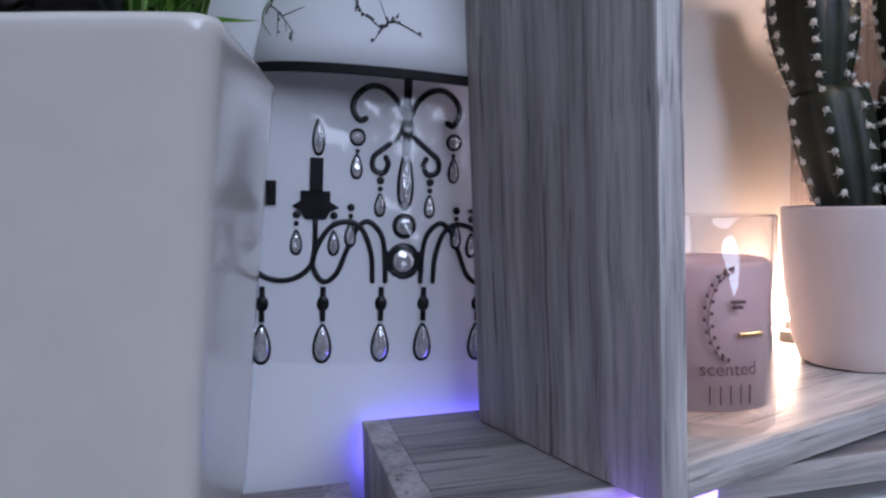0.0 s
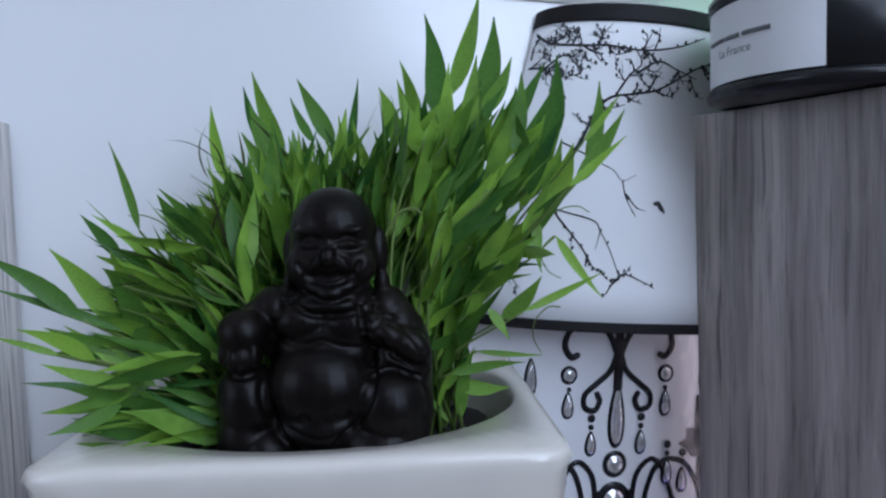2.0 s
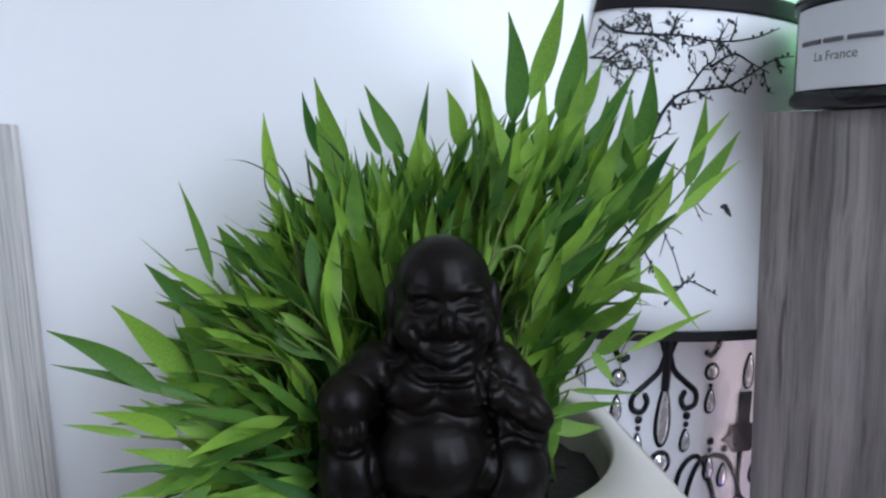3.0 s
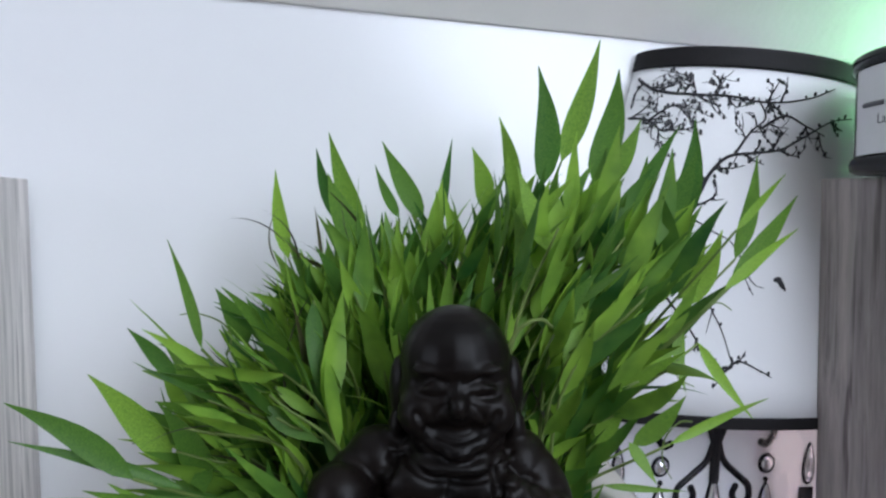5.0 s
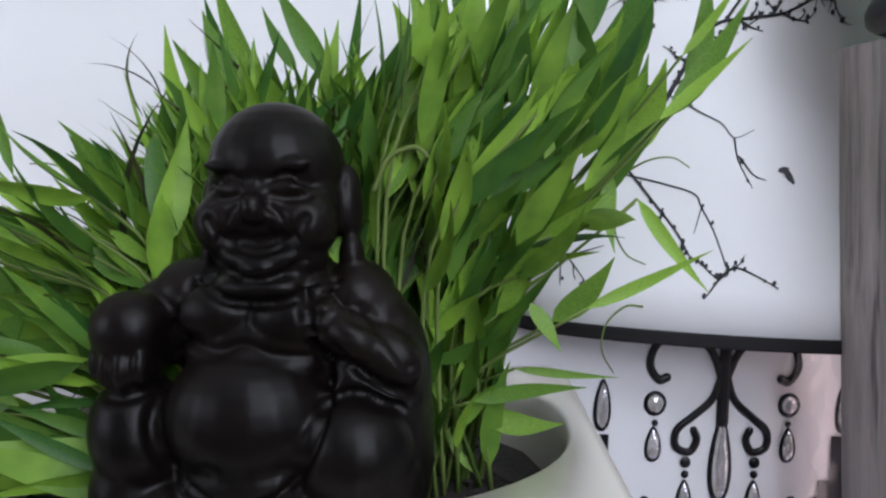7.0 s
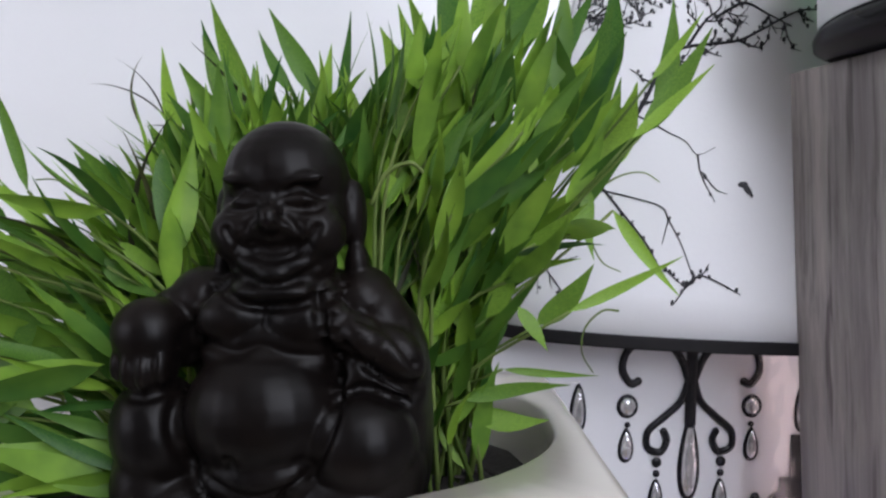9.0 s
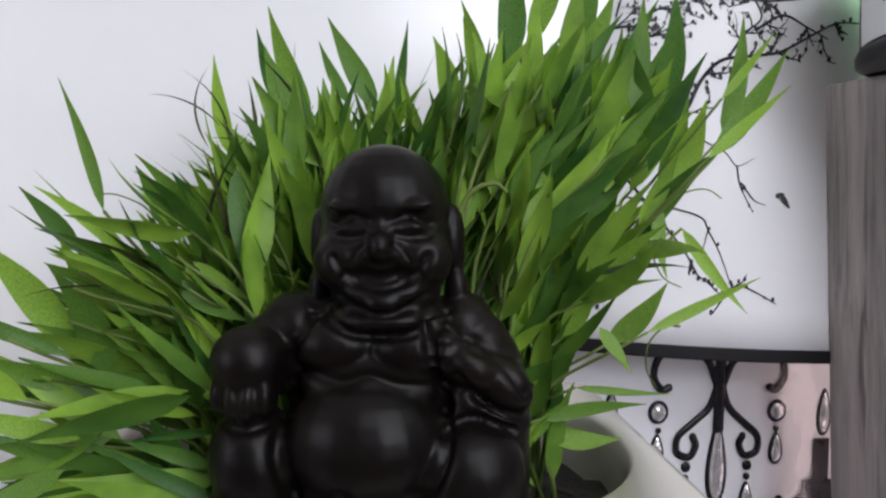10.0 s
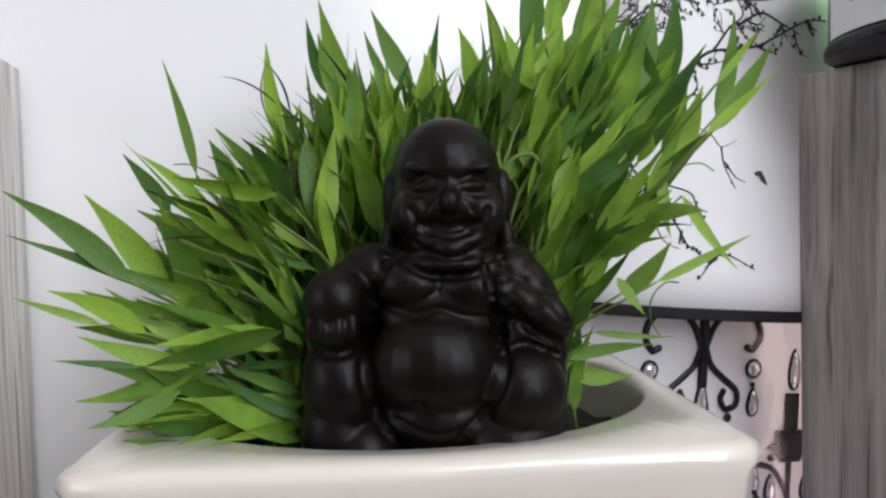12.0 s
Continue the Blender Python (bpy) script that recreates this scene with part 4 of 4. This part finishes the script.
rng = random.Random(8)
LEAVES, LEAF_ENDS = [], []
for k in range(10):
    bm = bmesh.new()
    rows = blade(1.0, rng.uniform(0.20, 0.24), rng.uniform(0.05, 0.7), rng.uniform(0.1, 0.4), 8, rng.uniform(-0.06, 0.06))
    LEAF_ENDS.append(rows[-1][1].copy())
    add_blade(bm, rows, Matrix.Identity(4))
    bm.normal_update()
    me = bpy.data.meshes.new("leaf")
    bm.to_mesh(me)
    bm.free()
    me.polygons.foreach_set("use_smooth", [True] * len(me.polygons))
    me.materials.append(M_LEAF)
    LEAVES.append(me)

plant = empty("grass_plant", pose(-0.08, 0.335, 1.345), "bushy bright green bamboo-leaved grass plant in the planter", "plant")
INV = plant.matrix_world.inverted()
ENVELOPE = [(-0.186, 1.404), (-0.174, 1.413), (-0.162, 1.427), (-0.146, 1.434), (-0.132, 1.446), (-0.115, 1.461), (-0.101, 1.468), (-0.079, 1.470), (-0.056, 1.477), (-0.042, 1.486), (-0.022, 1.489), (-0.003, 1.479), (0.008, 1.472), (0.020, 1.460), (0.027, 1.440)]


def top_at(x):
    for (x0, z0), (x1, z1) in zip(ENVELOPE, ENVELOPE[1:]):
        if x0 <= x <= x1:
            return z0 + (z1 - z0) * (x - x0) / (x1 - x0)
    return 1.40


def right_at(z):
    """How far to the right the foliage reaches at a height."""
    return max(-0.03, min(0.03, -0.036 + 0.062 * (z - 1.372) / 0.085))


def left_at(z):
    return -0.166 - 0.020 * max(0.0, min(1.0, (z - 1.367) / 0.05))


def facing(d):
    """A turn that lays a leaf along d with its upper side towards the room."""
    z = d.normalized()
    y = Vector((0.1, 1.0, -0.25))
    y = (y - z * y.dot(z)).normalized()
    return Matrix((y.cross(z), y, z)).transposed().to_4x4()


def put_leaf(base, tip, width=1.0, face=None):
    """A leaf object from base to tip."""
    d = tip - base
    turn = facing(d)
    spin = rng.uniform(-0.9, 0.9) if face is None else face
    k = rng.randrange(len(LEAVES))
    size = d.length / LEAF_ENDS[k].length
    straight = LEAF_ENDS[k].rotation_difference(Vector((0, 0, 1))).to_matrix().to_4x4()
    ob = new("leaf", LEAVES[k])
    ob.parent = plant
    ob.matrix_basis = INV @ Matrix.Translation(base) @ turn @ Matrix.Rotation(spin, 4, "Z") @ Matrix.Diagonal((size * width, size, size, 1)) @ straight
    return ob


# leaves that stand out, spray by spray: base x, z, tip x, z, depth, width
LEFT_SPRAY = [
    (-0.158, 1.404, -0.183, 1.426, 0.284, 0.84),
    (-0.147, 1.399, -0.184, 1.416, 0.288, 0.48),
    (-0.153, 1.398, -0.172, 1.426, 0.308, 1.28),
    (-0.144, 1.392, -0.154, 1.419, 0.302, 1.40),
    (-0.155, 1.391, -0.175, 1.403, 0.285, 1.16),
    (-0.164, 1.394, -0.181, 1.402, 0.281, 0.60),
    (-0.145, 1.382, -0.169, 1.392, 0.285, 0.96),
    (-0.147, 1.374, -0.165, 1.383, 0.290, 1.24),
    (-0.147, 1.377, -0.167, 1.371, 0.281, 1.00),
    (-0.117, 1.366, -0.140, 1.382, 0.285, 0.56),
    (-0.137, 1.385, -0.159, 1.396, 0.295, 1.36),
    (-0.124, 1.368, -0.132, 1.385, 0.295, 1.60),
    (-0.144, 1.431, -0.151, 1.461, 0.304, 0.52),
    (-0.140, 1.420, -0.159, 1.437, 0.310, 0.84),
    (-0.119, 1.417, -0.140, 1.446, 0.325, 1.04),
]
INNER = [
    (-0.125, 1.418, -0.110, 1.408, 0.310, 1.08),
    (-0.114, 1.442, -0.112, 1.412, 0.312, 0.92),
    (-0.128, 1.414, -0.112, 1.404, 0.305, 1.44),
    (-0.127, 1.400, -0.141, 1.422, 0.315, 1.04),
    (-0.127, 1.386, -0.144, 1.405, 0.300, 0.52),
    (-0.156, 1.383, -0.174, 1.387, 0.283, 0.56),
    (-0.047, 1.417, -0.036, 1.431, 0.310, 1.36),
    (-0.021, 1.433, -0.009, 1.445, 0.312, 1.16),
    (0.001, 1.456, 0.016, 1.488, 0.330, 1.20),
    (-0.002, 1.457, 0.000, 1.486, 0.335, 1.20),
    (-0.039, 1.465, -0.049, 1.489, 0.340, 1.16),
]
CROWN = [
    (-0.121, 1.450, -0.125, 1.482, 0.367, 0.96),
    (-0.095, 1.461, -0.107, 1.494, 0.354, 1.08),
    (-0.093, 1.453, -0.108, 1.480, 0.345, 1.44),
    (-0.103, 1.463, -0.111, 1.489, 0.360, 0.84),
    (-0.074, 1.464, -0.089, 1.491, 0.353, 1.16),
    (-0.083, 1.465, -0.092, 1.483, 0.350, 1.12),
    (-0.068, 1.457, -0.063, 1.493, 0.360, 0.56),
    (-0.046, 1.467, -0.053, 1.491, 0.370, 1.40),
    (-0.036, 1.471, -0.044, 1.502, 0.365, 1.08),
    (-0.032, 1.476, -0.036, 1.517, 0.345, 1.16),
    (-0.023, 1.485, -0.011, 1.528, 0.350, 1.00),
    (-0.013, 1.478, -0.006, 1.517, 0.345, 1.20),
    (-0.014, 1.474, 0.000, 1.499, 0.340, 1.24),
    (0.014, 1.459, 0.018, 1.499, 0.335, 1.12),
    (-0.001, 1.467, 0.015, 1.497, 0.340, 0.96),
    (0.005, 1.438, 0.018, 1.469, 0.330, 1.16),
]
CROWN_FRONT = [
    (-0.088, 1.438, -0.088, 1.459, 0.345, 1.36),
    (-0.084, 1.443, -0.067, 1.456, 0.335, 0.76),
    (-0.039, 1.452, -0.045, 1.477, 0.345, 1.52),
    (-0.134, 1.425, -0.143, 1.444, 0.338, 1.60),
    (-0.152, 1.421, -0.163, 1.437, 0.312, 1.16),
    (-0.114, 1.438, -0.126, 1.455, 0.350, 1.04),
    (-0.098, 1.426, -0.103, 1.446, 0.340, 1.60),
]
RIGHT_SPRAY = [
    (0.025, 1.451, 0.028, 1.485, 0.315, 0.96),
    (0.021, 1.461, 0.034, 1.479, 0.309, 0.64),
    (0.014, 1.444, 0.032, 1.472, 0.301, 0.96),
    (0.011, 1.443, 0.032, 1.462, 0.300, 0.68),
    (0.008, 1.435, 0.018, 1.461, 0.318, 1.52),
    (-0.009, 1.397, 0.020, 1.411, 0.296, 0.52),
    (0.010, 1.424, 0.027, 1.399, 0.312, 0.72),
    (0.002, 1.431, 0.001, 1.410, 0.310, 0.92),
    (-0.014, 1.392, 0.001, 1.409, 0.310, 1.32),
    (-0.023, 1.399, -0.017, 1.388, 0.295, 1.60),
    (-0.024, 1.380, 0.002, 1.378, 0.310, 0.48),
    (-0.036, 1.373, -0.008, 1.377, 0.305, 0.76),
    (-0.033, 1.368, -0.012, 1.366, 0.312, 1.40),
    (-0.044, 1.431, -0.033, 1.450, 0.302, 1.40),
    (-0.028, 1.454, -0.016, 1.478, 0.320, 1.20),
    (-0.029, 1.395, -0.023, 1.415, 0.306, 1.60),
]
stems, small, dry = bmesh.new(), bmesh.new(), bmesh.new()
for bx, bz, tx, tz, y, w in LEFT_SPRAY + INNER + CROWN + CROWN_FRONT + RIGHT_SPRAY:
    foot = Vector((bx, y + 0.006, bz))
    put_leaf(foot, Vector((tx, y, tz)), 0.9 * w, rng.uniform(-0.35, 0.35))
    soil_at = Vector((-0.08 + (bx + 0.08) * 0.45, max(0.322, min(0.37, y + 0.012)), 1.342))
    bow = (foot + soil_at) / 2 + Vector(((bx + 0.08) * -0.12, 0.006, 0.006))
    if not (-0.125 < bow.x < -0.045 and bow.y < 0.318):
        tube([INV @ p for p in spline([soil_at, bow, foot], 5)], 0.0007, 5, stems, taper=0.6)
count = 0
for s in range(270):
    q = rng.random() if rng.random() < 0.68 else rng.random() * 0.42
    xt = -0.178 + 0.20 * q + rng.uniform(-0.008, 0.008)
    xt = max(-0.184, min(0.025, xt))
    reach = 1 - 0.55 * rng.random() ** 1.6
    side = abs(xt + 0.078) / 0.105
    base = Vector((-0.08 + (xt + 0.08) * 0.45 + rng.uniform(-0.008, 0.008), 0.335 + rng.uniform(-0.022, 0.03), 1.342))
    yt = 0.335 + rng.uniform(-0.045, 0.05) - 0.012 * side
    tip = Vector((xt, min(0.405, yt), top_at(xt)))
    tip = base + (tip - base) * reach
    if tip.y < 0.315 and -0.125 < tip.x < -0.045:
        tip.y = rng.uniform(0.318, 0.36)
    mid = (base + tip) / 2 + Vector((-(xt + 0.08) * 0.22, rng.uniform(-0.006, 0.006), 0.012))
    path = spline([base, mid, tip - (tip - mid) * 0.35], 5)
    path = [INV @ p for p in path]
    tube(path, 0.00075, 5, stems, taper=0.5)
    world_path = [plant.matrix_world @ p for p in path]
    for k in range(rng.randint(5, 7)):
        f = (0.12 if side > 0.55 else 0.3) + 0.75 * k / 5 + rng.uniform(-0.08, 0.08)
        i = max(1, min(len(world_path) - 2, int(f * (len(world_path) - 1))))
        b0 = world_path[i]
        along = (world_path[i + 1] - world_path[i - 1]).normalized()
        swing = Vector((rng.uniform(-1, 1), rng.uniform(-1, 0.8), rng.uniform(-0.25, 0.95)))
        d = (along * rng.uniform(0.9, 1.6) + swing * 0.72).normalized()
        ln = rng.uniform(0.018, 0.036)
        t0 = b0 + d * ln
        t0.y = min(t0.y, 0.416)
        t0.x = max(left_at(t0.z), min(right_at(t0.z), t0.x))
        lim = top_at(t0.x) + 0.002
        if t0.z > lim:
            t0.z = lim - rng.uniform(0, 0.01)
        if t0.y < 0.316 and -0.125 < t0.x < -0.042:
            t0.y = rng.uniform(0.318, 0.34)
        front = b0.y + t0.y < 0.70
        if count < 230 and front and rng.random() < 0.85:
            put_leaf(b0, t0, rng.uniform(0.5, 1.05))
            count += 1
        else:
            dd = t0 - b0
            m = INV @ Matrix.Translation(b0) @ facing(dd) @ Matrix.Rotation(rng.uniform(-1.4, 1.4), 4, "Z")
            withered = rng.random() < 0.04
            add_blade(dry if withered else small, blade(dd.length, dd.length * (0.07 if withered else rng.uniform(0.12, 0.25)), rng.uniform(0.1, 0.9), rng.uniform(0.2, 0.6), 6, rng.uniform(-0.06, 0.06)), m)
    if s % 2 == 0:          # loose thin blades
        dd = Vector((rng.uniform(-0.5, 0.5) + (xt + 0.08) * 5, rng.uniform(-0.5, 0.4), 1)).normalized() * rng.uniform(0.03, 0.07)
        b0 = world_path[rng.randint(2, 6)]
        if b0.y + dd.y < 0.41 and (b0.y + dd.y > 0.318 or abs(b0.x + dd.x + 0.085) > 0.045):
            m = INV @ Matrix.Translation(b0) @ facing(dd) @ Matrix.Rotation(rng.uniform(-1.5, 1.5), 4, "Z")
            add_blade(small if rng.random() < 0.8 else dry, blade(dd.length, 0.0026, rng.uniform(0.2, 1.2), 0.3, 7), m)
for k in range(46):         # low leaves that hang over the left of the rim
    b0 = Vector((rng.uniform(-0.142, -0.112), rng.uniform(0.288, 0.325), rng.uniform(1.357, 1.392)))
    ln, a = rng.uniform(0.02, 0.036), rng.uniform(-0.55, 0.75)
    t0 = b0 + Vector((-math.cos(a), rng.uniform(-0.5, 0.1), math.sin(a))) * ln
    t0.z = max(1.369, t0.z)
    t0.x = max(left_at(t0.z) - 0.004, t0.x)
    dd = t0 - b0
    add_blade(small, blade(dd.length, dd.length * rng.uniform(0.14, 0.26), rng.uniform(0.1, 0.6), rng.uniform(0.1, 0.4), 7, rng.uniform(-0.06, 0.06)), INV @ Matrix.Translation(b0) @ facing(dd) @ Matrix.Rotation(rng.uniform(-0.9, 0.9), 4, "Z"))
for k in range(90):         # short dark leaves low between the stalks
    b0 = Vector((rng.uniform(-0.125, -0.030), rng.uniform(0.325, 0.372), rng.uniform(1.35, 1.40)))
    dd = Vector((rng.uniform(-0.7, 0.7) + (b0.x + 0.08) * 9, rng.uniform(-0.2, 0.3), rng.uniform(0.4, 1.0))).normalized() * rng.uniform(0.018, 0.032)
    if b0.x + dd.x < right_at(b0.z + dd.z):
        add_blade(small, blade(dd.length, dd.length * rng.uniform(0.14, 0.24), rng.uniform(0.1, 0.8), rng.uniform(0.1, 0.5), 6, rng.uniform(-0.06, 0.06)), INV @ Matrix.Translation(b0) @ facing(dd) @ Matrix.Rotation(rng.uniform(-1.2, 1.2), 4, "Z"))
for k in range(150):        # the dense right half: broad leaves leaning up and outwards
    b0 = Vector((rng.uniform(-0.048, 0.012), rng.uniform(0.308, 0.352), rng.uniform(1.395, 1.462)))
    dd = Vector((rng.uniform(-0.05, 0.75), rng.uniform(-0.35, 0.15), rng.uniform(0.7, 1.0))).normalized() * rng.uniform(0.022, 0.038)
    t0 = b0 + dd
    if b0.x < right_at(b0.z) - 0.004 and t0.x < right_at(t0.z) and t0.z < top_at(t0.x) + 0.006:
        add_blade(small, blade(dd.length, dd.length * rng.uniform(0.15, 0.26), rng.uniform(0.05, 0.6), rng.uniform(0.1, 0.4), 8, rng.uniform(-0.06, 0.06)), INV @ Matrix.Translation(b0) @ facing(dd) @ Matrix.Rotation(rng.uniform(-0.8, 0.8), 4, "Z"))
for k in range(60):         # and its skirt above the soil
    b0 = Vector((rng.uniform(-0.050, -0.026), rng.uniform(0.312, 0.345), rng.uniform(1.356, 1.400)))
    dd = Vector((rng.uniform(0.0, 0.9), rng.uniform(-0.5, 0.2), rng.uniform(0.25, 1.0))).normalized() * rng.uniform(0.016, 0.030)
    if b0.x + dd.x < right_at(b0.z + dd.z) + 0.003:
        add_blade(small, blade(dd.length, dd.length * rng.uniform(0.14, 0.24), rng.uniform(0.05, 0.7), rng.uniform(0.1, 0.4), 8, rng.uniform(-0.06, 0.06)), INV @ Matrix.Translation(b0) @ facing(dd) @ Matrix.Rotation(rng.uniform(-0.9, 0.9), 4, "Z"))
tube([INV @ p for p in spline([Vector((-0.060, 0.306, 1.426)), Vector((-0.056, 0.304, 1.434)), Vector((-0.050, 0.303, 1.4365)), Vector((-0.0465, 0.303, 1.434))], 6)], 0.0007, 6, stems, taper=0.7)
for k in range(9):          # dark withered blades that curl over the top left
    b0 = Vector((rng.uniform(-0.132, -0.098), rng.uniform(0.335, 0.362), rng.uniform(1.440, 1.458)))
    dd = Vector((rng.uniform(-0.9, 0.5), rng.uniform(-0.2, 0.2), rng.uniform(0.5, 1.0))).normalized() * rng.uniform(0.018, 0.03)
    add_blade(dry, blade(dd.length, 0.0012, rng.uniform(0.4, 1.6), 0.3, 9, rng.uniform(-0.12, 0.12)), INV @ Matrix.Translation(b0) @ facing(dd) @ Matrix.Rotation(rng.uniform(-1.5, 1.5), 4, "Z"))
for k in range(24):         # thin curling tendrils
    p = Vector((rng.uniform(-0.16, 0.02), rng.uniform(0.312, 0.34), rng.uniform(1.39, 1.435)))
    if -0.13 < p.x < -0.04:
        continue
    a, pts = rng.uniform(0, 6.28), []
    for q in range(5):
        pts.append(INV @ p)
        p = p + Vector((math.cos(a), rng.uniform(-0.3, 0.2), math.sin(a))) * rng.uniform(0.004, 0.008)
        a += rng.uniform(0.3, 0.9) * (1 if k % 2 else -1)
    tube(spline(pts, 5), 0.0004, 5, stems, taper=0.5)
tagged(part("stalk_tangle", stems, M_STEM, plant, "pale green thin stems", True), kind="stuff")
tagged(part("inner_foliage", small, M_LEAF, plant, "", True), kind="stuff")
tagged(part("withered_foliage", dry, M_DRY, plant, "withered dark leaves", True), kind="stuff")
